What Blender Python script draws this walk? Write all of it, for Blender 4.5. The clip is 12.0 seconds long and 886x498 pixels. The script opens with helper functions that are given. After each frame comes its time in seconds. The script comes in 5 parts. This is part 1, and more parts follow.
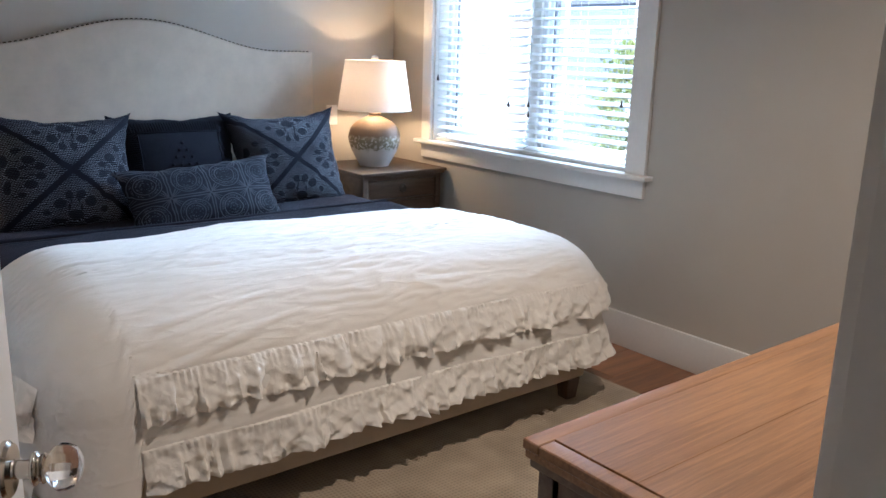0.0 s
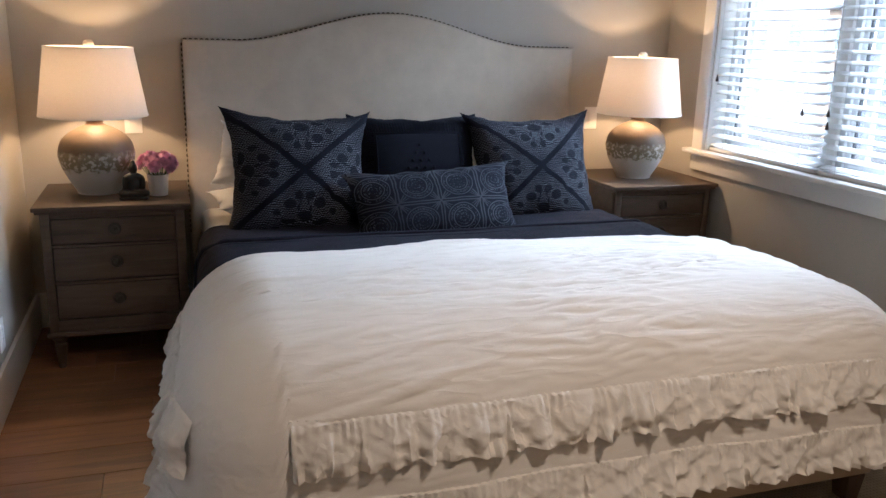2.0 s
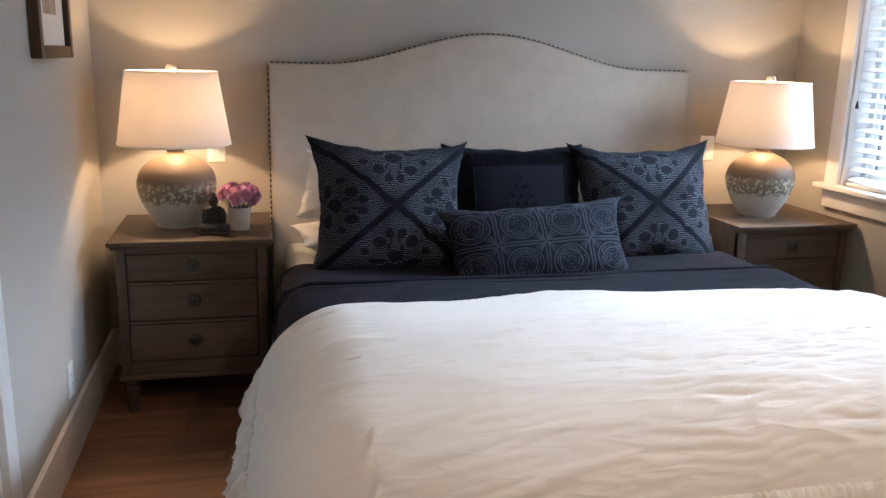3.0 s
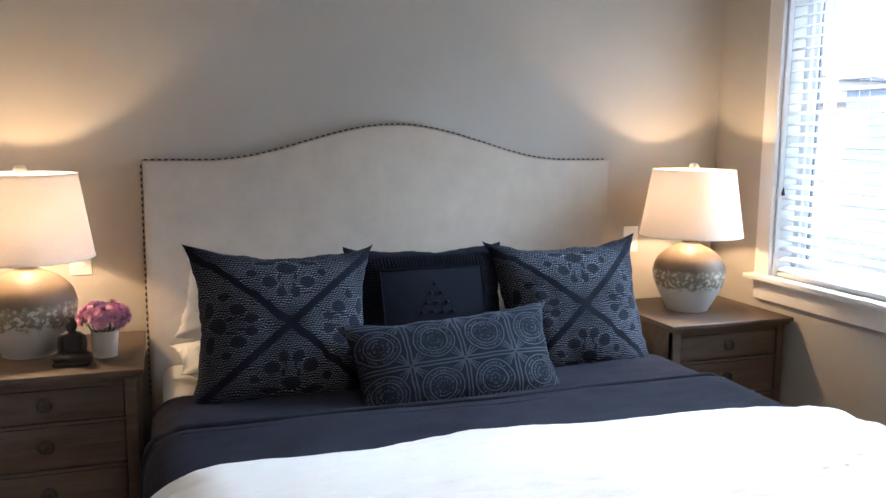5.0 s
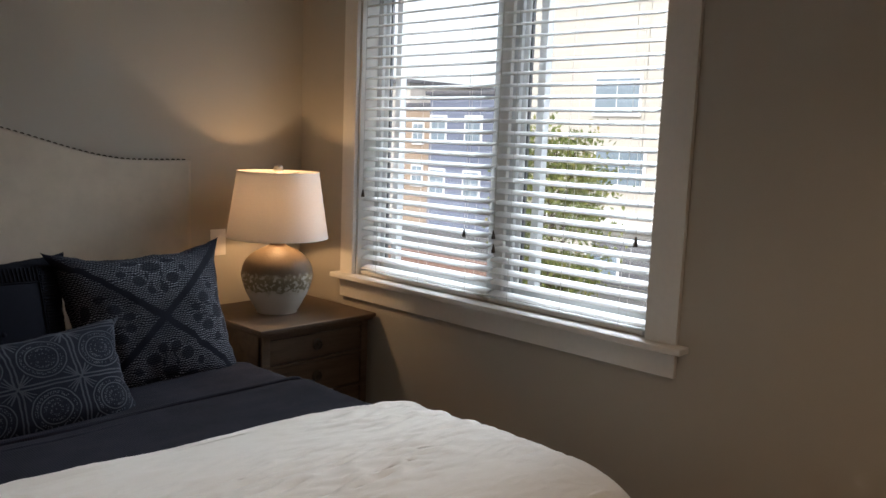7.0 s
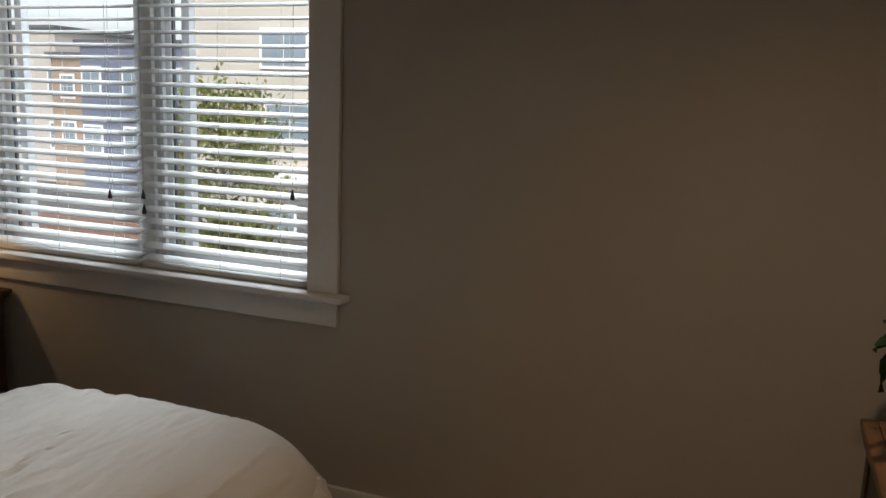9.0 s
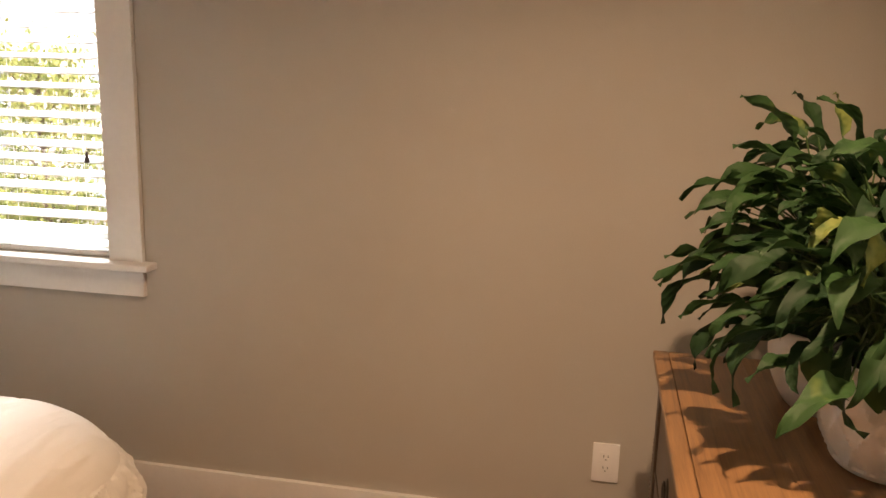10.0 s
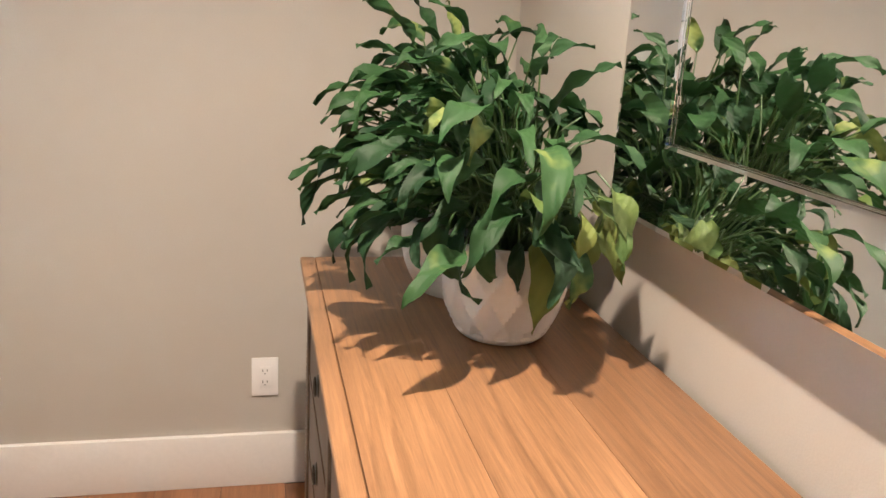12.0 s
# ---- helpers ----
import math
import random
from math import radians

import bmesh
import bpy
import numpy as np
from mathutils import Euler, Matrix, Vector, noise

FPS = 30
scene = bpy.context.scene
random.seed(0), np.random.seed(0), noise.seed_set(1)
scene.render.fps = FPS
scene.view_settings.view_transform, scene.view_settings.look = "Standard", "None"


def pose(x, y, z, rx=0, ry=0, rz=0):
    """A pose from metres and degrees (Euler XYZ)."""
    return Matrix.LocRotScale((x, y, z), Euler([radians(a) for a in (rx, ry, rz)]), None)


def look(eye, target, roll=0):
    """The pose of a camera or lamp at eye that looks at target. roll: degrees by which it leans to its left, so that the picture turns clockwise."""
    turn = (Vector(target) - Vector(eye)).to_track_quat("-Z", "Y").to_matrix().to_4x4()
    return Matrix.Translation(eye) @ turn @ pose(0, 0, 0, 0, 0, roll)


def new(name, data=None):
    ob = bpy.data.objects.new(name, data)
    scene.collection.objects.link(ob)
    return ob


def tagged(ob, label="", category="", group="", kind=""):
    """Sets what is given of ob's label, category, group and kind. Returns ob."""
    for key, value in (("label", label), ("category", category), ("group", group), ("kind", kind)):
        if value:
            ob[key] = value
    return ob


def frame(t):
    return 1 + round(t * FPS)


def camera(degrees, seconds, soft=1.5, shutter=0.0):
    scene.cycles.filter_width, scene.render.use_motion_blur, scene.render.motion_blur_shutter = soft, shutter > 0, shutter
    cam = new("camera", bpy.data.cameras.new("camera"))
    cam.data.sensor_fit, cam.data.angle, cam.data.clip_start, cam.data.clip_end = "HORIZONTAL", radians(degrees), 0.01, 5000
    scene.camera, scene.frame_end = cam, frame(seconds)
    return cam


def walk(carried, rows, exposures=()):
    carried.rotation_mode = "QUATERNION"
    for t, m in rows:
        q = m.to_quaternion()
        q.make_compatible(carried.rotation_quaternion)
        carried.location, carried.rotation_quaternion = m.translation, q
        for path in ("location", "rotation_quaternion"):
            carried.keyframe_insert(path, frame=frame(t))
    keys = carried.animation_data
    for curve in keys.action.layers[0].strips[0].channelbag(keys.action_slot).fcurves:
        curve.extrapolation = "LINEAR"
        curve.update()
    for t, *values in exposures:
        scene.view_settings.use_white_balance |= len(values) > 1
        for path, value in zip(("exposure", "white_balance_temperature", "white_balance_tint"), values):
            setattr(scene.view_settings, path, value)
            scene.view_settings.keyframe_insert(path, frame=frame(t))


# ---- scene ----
cam = camera(56.9, 12.0)
PATH = [
    (0, (-3.113, -4.478, 1.413), (-1.902, -2.96, 0.936), 1.7),
    (0.5, (-3.019, -4.386, 1.403), (-1.883, -2.806, 0.938), 1.1),
    (1, (-2.864, -4.283, 1.416), (-1.883, -2.606, 0.942), 1.6),
    (1.5, (-2.775, -4.217, 1.421), (-1.978, -2.449, 0.936), 2.2),
    (2, (-2.721, -4.141, 1.421), (-2.099, -2.309, 0.913), 1.6),
    (2.5, (-2.722, -3.952, 1.419), (-2.206, -2.084, 0.924), 1.4),
    (4.5, (-2.602, -3.439, 1.451), (-2.251, -1.496, 1.132), 1.3),
    (5, (-2.574, -3.374, 1.47), (-1.927, -1.502, 1.195), 0.5),
    (5.5, (-2.543, -3.329, 1.475), (-1.64, -1.562, 1.225), 0.8),
    (6, (-2.518, -3.351, 1.5), (-1.426, -1.693, 1.25), 1.3),
    (6.5, (-2.463, -3.355, 1.498), (-1.211, -1.816, 1.243), 1.7),
    (7, (-2.43, -3.342, 1.504), (-1.004, -1.967, 1.235), 2.2),
    (9, (-2.359, -3.38, 1.499), (-0.526, -2.66, 1.15), 2.1),
    (9.5, (-2.314, -3.444, 1.468), (-0.43, -2.889, 1.095), 1.9),
    (10, (-2.292, -3.479, 1.468), (-0.372, -3.113, 1.047), 1.6),
    (10.5, (-2.283, -3.492, 1.462), (-0.337, -3.389, 1.013), 1.8),
    (11, (-2.284, -3.51, 1.44), (-0.345, -3.645, 0.968), 2.5),
    (11.5, (-2.296, -3.525, 1.414), (-0.383, -3.832, 0.916), 3.2),
    (12, (-2.304, -3.536, 1.399), (-0.426, -3.973, 0.868), 3.4),
]
EXPOSURES = [(0.0, 2.87, 4850, 6), (1.5, 2.52, 5150, 9), (2.5, 2.58, 5350, 10), (4.3, 3.25, 5300, 8), (5.0, 3.0, 5150, 7), (5.5, 2.3, 5500, 9), (6.5, 1.65, 6000, 10), (7.2, 1.2, 6300, 10), (9.0, 0.85, 6350, 9), (9.4, 1.4, 7450, 16), (10.0, 3.0, 7350, 18), (10.5, 4.15, 5950, 9), (12.0, 4.0, 5250, 7)]
walk(cam, [(t, look(e, g, r)) for t, e, g, r in PATH], EXPOSURES)

# ---- room sizes ----
XW, XE, YN, YS, ZC = -3.365, 0.0, 0.0, -4.255, 2.60
WALL = 0.14

# ---- world, sun, lamps ----
world = bpy.data.worlds.new("sky")
scene.world = world
world.use_nodes = True
wn = world.node_tree
sky = wn.nodes.new("ShaderNodeTexSky")
sky.sky_type = "NISHITA"
sky.sun_disc = False
sky.sun_elevation, sky.sun_rotation = radians(48), radians(250)
sky.air_density, sky.dust_density = 1.0, 3.0
haze = wn.nodes.new("ShaderNodeHueSaturation")
haze.inputs["Saturation"].default_value = 0.4
wn.links.new(sky.outputs[0], haze.inputs["Color"])
wn.links.new(haze.outputs[0], wn.nodes["Background"].inputs[0])
wn.nodes["Background"].inputs[1].default_value = 0.15


def lamp(name, kind, m, energy, color, **more):
    data = bpy.data.lights.new(name, kind)
    data.energy, data.color = energy, color
    for key, value in more.items():
        if key == "size":
            data.shadow_soft_size = value
        if key == "angle":
            data.angle = value
        if key == "cone":
            data.spot_size, data.spot_blend = value
    ob = new(name, data)
    ob.matrix_world = m
    return ob


lamp("sun", "SUN", look((-20, -12, 22), (0, 0, 0)), 1.4, (1.0, 0.95, 0.88), angle=radians(10))
# unseen area lamp added high outside the window, boosts sky light on the bed
day_fill = lamp("window_daylight_fill", "AREA", look((3.2, -1.10, 3.75), (-1.65, -1.70, 0.7)), 59, (0.85, 0.925, 1.0))
day_fill.data.shape, day_fill.data.size, day_fill.data.size_y = "RECTANGLE", 2.6, 1.3
day_fill.data.spread = radians(110)
WARM = (1.0, 0.60, 0.28)
DOWN = (-1.47, -3.62)
lamp("downlight_bulb", "SPOT", look((DOWN[0], DOWN[1], ZC - 0.03), (DOWN[0], DOWN[1], 0)), 22.0, (1.0, 0.71, 0.47), size=0.03, cone=(radians(138), 1.0))
LAMPS = [(-3.022, -0.285), (-0.350, -0.315)]
for lx, ly in LAMPS:
    lamp("lamp_bulb", "POINT", pose(lx, ly, 1.185), 1.75, WARM, size=0.025)


# ---- materials ----
def node_mat(name):
    m = bpy.data.materials.new(name)
    m.use_nodes = True
    n, l = m.node_tree.nodes, m.node_tree.links
    return m, n, l, n["Principled BSDF"]


def surface(name, color, rough=0.6, var=0.08, scale=6.0, fine=120.0, bump=0.05, stretch=(1, 1, 1), metal=0.0, random=0.0, sheen=0.0, coat=0.0):
    """A plain surface with large and fine variation of tone and a fine relief."""
    m, n, l, b = node_mat(name)
    tc = n.new("ShaderNodeTexCoord")
    mp = n.new("ShaderNodeMapping")
    mp.inputs["Scale"].default_value = stretch
    l.new(tc.outputs["Object"], mp.inputs[0])
    big = n.new("ShaderNodeTexNoise")
    big.inputs["Scale"].default_value, big.inputs["Detail"].default_value = scale, 4
    small = n.new("ShaderNodeTexNoise")
    small.inputs["Scale"].default_value, small.inputs["Detail"].default_value = fine, 3
    l.new(mp.outputs[0], big.inputs[0])
    l.new(mp.outputs[0], small.inputs[0])
    add = n.new("ShaderNodeMath")
    add.operation = "ADD"
    l.new(big.outputs[0], add.inputs[0])
    l.new(small.outputs[0], add.inputs[1])
    last = add
    if random:
        info = n.new("ShaderNodeObjectInfo")
        ra = n.new("ShaderNodeMath")
        ra.operation = "MULTIPLY_ADD"
        l.new(info.outputs["Random"], ra.inputs[0])
        ra.inputs[1].default_value = random
        l.new(add.outputs[0], ra.inputs[2])
        last = ra
    rng = n.new("ShaderNodeMapRange")
    rng.inputs[1].default_value, rng.inputs[2].default_value = 0.5, 1.5 + random
    rng.inputs[3].default_value, rng.inputs[4].default_value = 1 - var * 2, 1 + var * 2
    l.new(last.outputs[0], rng.inputs[0])
    mix = n.new("ShaderNodeMix")
    mix.data_type, mix.blend_type = "RGBA", "MULTIPLY"
    mix.inputs[0].default_value = 1.0
    mix.inputs[6].default_value = (*color, 1)
    l.new(rng.outputs[0], mix.inputs[7])
    l.new(mix.outputs[2], b.inputs["Base Color"])
    b.inputs["Roughness"].default_value, b.inputs["Metallic"].default_value = rough, metal
    b.inputs["Sheen Weight"].default_value, b.inputs["Coat Weight"].default_value = sheen, coat
    if bump:
        bp = n.new("ShaderNodeBump")
        bp.inputs["Strength"].default_value, bp.inputs["Distance"].default_value = bump, 0.01
        l.new(small.outputs[0], bp.inputs["Height"])
        l.new(bp.outputs[0], b.inputs["Normal"])
    return m


def weave(name, color, pitch=0.0025, contrast=0.25, rough=0.9, bump=0.3, sheen=0.1, var=0.06, flat=False, gloss=0.5):
    """Woven cloth: two crossed sets of threads, with uneven tone."""
    m, n, l, b = node_mat(name)
    tc = n.new("ShaderNodeTexCoord")
    warp = n.new("ShaderNodeTexNoise")
    warp.inputs["Scale"].default_value = 9.0
    l.new(tc.outputs["Object"], warp.inputs[0])
    waves = []
    for axis in ("X", "Y", "Z"):
        w = n.new("ShaderNodeTexWave")
        w.bands_direction = axis
        w.inputs["Scale"].default_value = 0.314 / pitch
        w.inputs["Distortion"].default_value, w.inputs["Detail"].default_value, w.inputs["Detail Scale"].default_value = 1.5, 1.0, 0.3
        l.new(tc.outputs["Object"], w.inputs[0])
        waves.append(w)
    mx = n.new("ShaderNodeMath")
    mx.operation = "MAXIMUM"
    l.new(waves[0].outputs["Fac"], mx.inputs[0])
    l.new(waves[1].outputs["Fac"], mx.inputs[1])
    m2 = n.new("ShaderNodeMath")
    m2.operation = "ADD"
    l.new(mx.outputs[0], m2.inputs[0])
    if flat:
        m2.inputs[1].default_value = 0.5
    else:
        l.new(waves[2].outputs["Fac"], m2.inputs[1])
    rng = n.new("ShaderNodeMapRange")
    rng.inputs[1].default_value, rng.inputs[2].default_value = 0.0, 2.0
    rng.inputs[3].default_value, rng.inputs[4].default_value = 1 - contrast, 1 + contrast
    l.new(m2.outputs[0], rng.inputs[0])
    blot = n.new("ShaderNodeMapRange")
    blot.inputs[1].default_value, blot.inputs[2].default_value = 0.3, 0.7
    blot.inputs[3].default_value, blot.inputs[4].default_value = 1 - var, 1 + var
    l.new(warp.outputs[0], blot.inputs[0])
    mul = n.new("ShaderNodeMath")
    mul.operation = "MULTIPLY"
    l.new(rng.outputs[0], mul.inputs[0])
    l.new(blot.outputs[0], mul.inputs[1])
    mix = n.new("ShaderNodeMix")
    mix.data_type, mix.blend_type = "RGBA", "MULTIPLY"
    mix.inputs[0].default_value, mix.inputs[6].default_value = 1.0, (*color, 1)
    l.new(mul.outputs[0], mix.inputs[7])
    l.new(mix.outputs[2], b.inputs["Base Color"])
    b.inputs["Roughness"].default_value, b.inputs["Sheen Weight"].default_value = rough, sheen
    b.inputs["Specular IOR Level"].default_value = gloss
    bp = n.new("ShaderNodeBump")
    bp.inputs["Strength"].default_value, bp.inputs["Distance"].default_value = bump, 0.002
    l.new(m2.outputs[0], bp.inputs["Height"])
    l.new(bp.outputs[0], b.inputs["Normal"])
    return m


def wood(name, dark, light, along="X", rough=0.45, scale=3.0, random=0.6, coat=0.0, bump=0.12):
    """Wood with stretched grain, pores and broad tone changes."""
    m, n, l, b = node_mat(name)
    tc = n.new("ShaderNodeTexCoord")
    info = n.new("ShaderNodeObjectInfo")
    off = n.new("ShaderNodeVectorMath")
    off.operation = "MULTIPLY_ADD"
    off.inputs[1].default_value = (13.0, 7.0, 5.0)
    l.new(info.outputs["Random"], off.inputs[0])
    l.new(tc.outputs["Object"], off.inputs[2])
    mp = n.new("ShaderNodeMapping")
    s = {"X": (0.35 if scale > 5 else 0.7, 9, 9), "Y": (9, 0.7, 9), "Z": (9, 9, 0.7)}[along]
    mp.inputs["Scale"].default_value = s
    l.new(off.outputs[0], mp.inputs[0])
    grain = n.new("ShaderNodeTexNoise")
    grain.inputs["Scale"].default_value, grain.inputs["Detail"].default_value, grain.inputs["Distortion"].default_value = scale, 6, 0.9
    pores = n.new("ShaderNodeTexNoise")
    pores.inputs["Scale"].default_value, pores.inputs["Detail"].default_value = scale * 9, 3
    blot = n.new("ShaderNodeTexNoise")
    blot.inputs["Scale"].default_value = 2.2
    for t in (grain, pores):
        l.new(mp.outputs[0], t.inputs[0])
    l.new(off.outputs[0], blot.inputs[0])
    a = n.new("ShaderNodeMath")
    a.operation = "MULTIPLY_ADD"
    a.inputs[1].default_value = 0.35
    l.new(pores.outputs[0], a.inputs[0])
    l.new(grain.outputs[0], a.inputs[2])
    c = n.new("ShaderNodeMath")
    c.operation = "MULTIPLY_ADD"
    c.inputs[1].default_value = 0.4
    l.new(blot.outputs[0], c.inputs[0])
    l.new(a.outputs[0], c.inputs[2])
    d = n.new("ShaderNodeMath")
    d.operation = "MULTIPLY_ADD"
    d.inputs[1].default_value = random * 0.3
    l.new(info.outputs["Random"], d.inputs[0])
    l.new(c.outputs[0], d.inputs[2])
    ramp = n.new("ShaderNodeValToRGB")
    ramp.color_ramp.elements[0].position, ramp.color_ramp.elements[0].color = 0.0, (*dark, 1)
    ramp.color_ramp.elements[1].position, ramp.color_ramp.elements[1].color = 1.0, (*light, 1)
    fit_ = n.new("ShaderNodeMapRange")
    fit_.inputs[1].default_value, fit_.inputs[2].default_value = 0.62, 1.16 + random * 0.2
    l.new(d.outputs[0], fit_.inputs[0])
    l.new(fit_.outputs[0], ramp.inputs[0])
    l.new(ramp.outputs[0], b.inputs["Base Color"])
    rr = n.new("ShaderNodeMapRange")
    rr.inputs[3].default_value, rr.inputs[4].default_value = rough - 0.08, rough + 0.14
    l.new(grain.outputs[0], rr.inputs[0])
    l.new(rr.outputs[0], b.inputs["Roughness"])
    b.inputs["Coat Weight"].default_value = coat
    bp = n.new("ShaderNodeBump")
    bp.inputs["Strength"].default_value, bp.inputs["Distance"].default_value = bump, 0.004
    l.new(a.outputs[0], bp.inputs["Height"])
    l.new(bp.outputs[0], b.inputs["Normal"])
    return m


WALL_PAINT = surface("wall_paint", (0.485, 0.452, 0.395), 0.75, 0.02, 1.5, 260, 0.06)
CEIL_PAINT = surface("ceiling_paint", (0.80, 0.79, 0.76), 0.8, 0.015, 1.5, 240, 0.05)
TRIM = surface("trim_paint", (0.78, 0.76, 0.72), 0.38, 0.02, 3, 60, 0.03)
DOOR_PAINT = surface("door_paint", (0.76, 0.75, 0.72), 0.35, 0.02, 3, 60, 0.03)
PLATE = surface("white_plastic", (0.86, 0.85, 0.83), 0.35, 0.01, 6, 80, 0.0)
DARK = surface("dark_slot", (0.03, 0.03, 0.03), 0.6, 0.05, 6, 80, 0.0)
OAK = wood("oak_floor", (0.11, 0.048, 0.02), (0.36, 0.17, 0.075), "X", 0.36, 2.5, 0.8, 0.1)
NIGHT = wood("brown_grey_wood", (0.050, 0.034, 0.023), (0.140, 0.093, 0.062), "X", 0.5, 3.0, 0.2)
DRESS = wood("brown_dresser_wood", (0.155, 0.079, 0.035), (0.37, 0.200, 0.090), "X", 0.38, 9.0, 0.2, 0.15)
# same grain as the top in a darker tone, for the board along the wall
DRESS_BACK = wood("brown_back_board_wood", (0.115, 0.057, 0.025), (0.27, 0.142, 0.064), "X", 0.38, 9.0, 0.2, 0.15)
DRESS_SIDE = wood("dark_dresser_wood", (0.075, 0.052, 0.036), (0.20, 0.14, 0.095), "X", 0.45, 2.6, 0.2)
FRAME_WOOD = wood("frame_wood", (0.03, 0.018, 0.010), (0.11, 0.062, 0.034), "Z", 0.4, 3.0, 0.2)
LINEN = weave("beige_linen", (0.52, 0.45, 0.36), 0.0022, 0.12, 0.9, 0.2)
RAIL_CLOTH = weave("tan_linen", (0.46, 0.38, 0.28), 0.0025, 0.14, 0.9, 0.25)
DUVET = surface("washed_white_linen", (0.75, 0.712, 0.645), 0.88, 0.02, 5, 420, 0.10, sheen=0.15)


def crease(mat, scale, strength):
    """Fine irregular press creases on washed linen."""
    n, l = mat.node_tree.nodes, mat.node_tree.links
    tc = n.new("ShaderNodeTexCoord")
    mp = n.new("ShaderNodeMapping")
    mp.inputs["Scale"].default_value = scale
    mp.inputs["Rotation"].default_value = (0, 0, radians(9))
    l.new(tc.outputs["Object"], mp.inputs[0])
    nz = n.new("ShaderNodeTexNoise")
    nz.inputs["Scale"].default_value, nz.inputs["Detail"].default_value, nz.inputs["Distortion"].default_value = 1.0, 2, 0.25
    l.new(mp.outputs[0], nz.inputs[0])
    f = n.new("ShaderNodeMath")
    f.operation = "SUBTRACT"
    l.new(nz.outputs[0], f.inputs[0])
    f.inputs[1].default_value = 0.5
    g = n.new("ShaderNodeMath")
    g.operation = "ABSOLUTE"
    l.new(f.outputs[0], g.inputs[0])
    h = n.new("ShaderNodeMapRange")
    h.inputs[1].default_value, h.inputs[2].default_value, h.inputs[3].default_value, h.inputs[4].default_value = 0.0, 0.09, 1.0, 0.0
    l.new(g.outputs[0], h.inputs[0])
    bp = n.new("ShaderNodeBump")
    bp.inputs["Strength"].default_value, bp.inputs["Distance"].default_value = strength, 0.006
    l.new(h.outputs[0], bp.inputs["Height"])
    for nd in n:
        if nd.type == "BUMP" and nd != bp:
            l.new(bp.outputs[0], nd.inputs["Normal"])


crease(DUVET, (4, 21, 13), 0.13)
RUFFLE = surface("ruffle_linen", (0.72, 0.68, 0.61), 0.9, 0.03, 7, 420, 0.10, sheen=0.15)
crease(RUFFLE, (16, 16, 12), 0.3)
WHITE_CLOTH = surface("white_cotton", (0.82, 0.80, 0.75), 0.9, 0.02, 7, 160, 0.15, sheen=0.2)
NAVY = weave("navy_coverlet", (0.0170, 0.0170, 0.0250), 0.0065, 0.30, 0.9, 0.6, var=0.18, sheen=0.0, flat=True, gloss=0.12)
RUG = weave("beige_rug_weave", (0.33, 0.265, 0.185), 0.014, 0.4, 0.95, 1.0, var=0.12)
NAIL = surface("bronze_nail", (0.06, 0.045, 0.03), 0.35, 0.1, 8, 200, 0.0, metal=0.9)
BRONZE = surface("dark_bronze", (0.10, 0.09, 0.075), 0.35, 0.15, 12, 150, 0.05, metal=0.9)
NICKEL = surface("polished_nickel", (0.62, 0.58, 0.52), 0.14, 0.04, 10, 120, 0.0, metal=1.0)
STATUE = surface("dark_cast_stone", (0.028, 0.026, 0.025), 0.5, 0.2, 18, 160, 0.2)
POT_WHITE = surface("glazed_white_pot", (0.74, 0.72, 0.68), 0.28, 0.02, 8, 90, 0.0, coat=0.3)
POT_CREAM = surface("matt_cream_pot", (0.66, 0.62, 0.55), 0.5, 0.03, 8, 90, 0.03)
SOIL = surface("potting_soil", (0.03, 0.022, 0.015), 0.95, 0.3, 30, 200, 0.8)
SLAT = surface("white_slat", (0.80, 0.80, 0.78), 0.4, 0.015, 4, 60, 0.02)
CORD = surface("blind_cord", (0.60, 0.58, 0.54), 0.8, 0.03, 8, 60, 0.0)
TASSEL = surface("dark_tassel", (0.05, 0.035, 0.025), 0.45, 0.1, 20, 60, 0.0)
VINYL = surface("white_vinyl", (0.70, 0.71, 0.71), 0.4, 0.02, 4, 60, 0.0)
SEAL = surface("grey_seal", (0.12, 0.12, 0.125), 0.6, 0.05, 6, 80, 0.0)
PAPER = surface("mat_board", (0.80, 0.77, 0.72), 0.85, 0.01, 8, 90, 0.0)
PETAL = surface("pink_petal", (0.64, 0.30, 0.46), 0.6, 0.2, 30, 120, 0.0, random=0.4)
STEM = surface("green_stem", (0.05, 0.10, 0.025), 0.5, 0.1, 12, 90, 0.0)


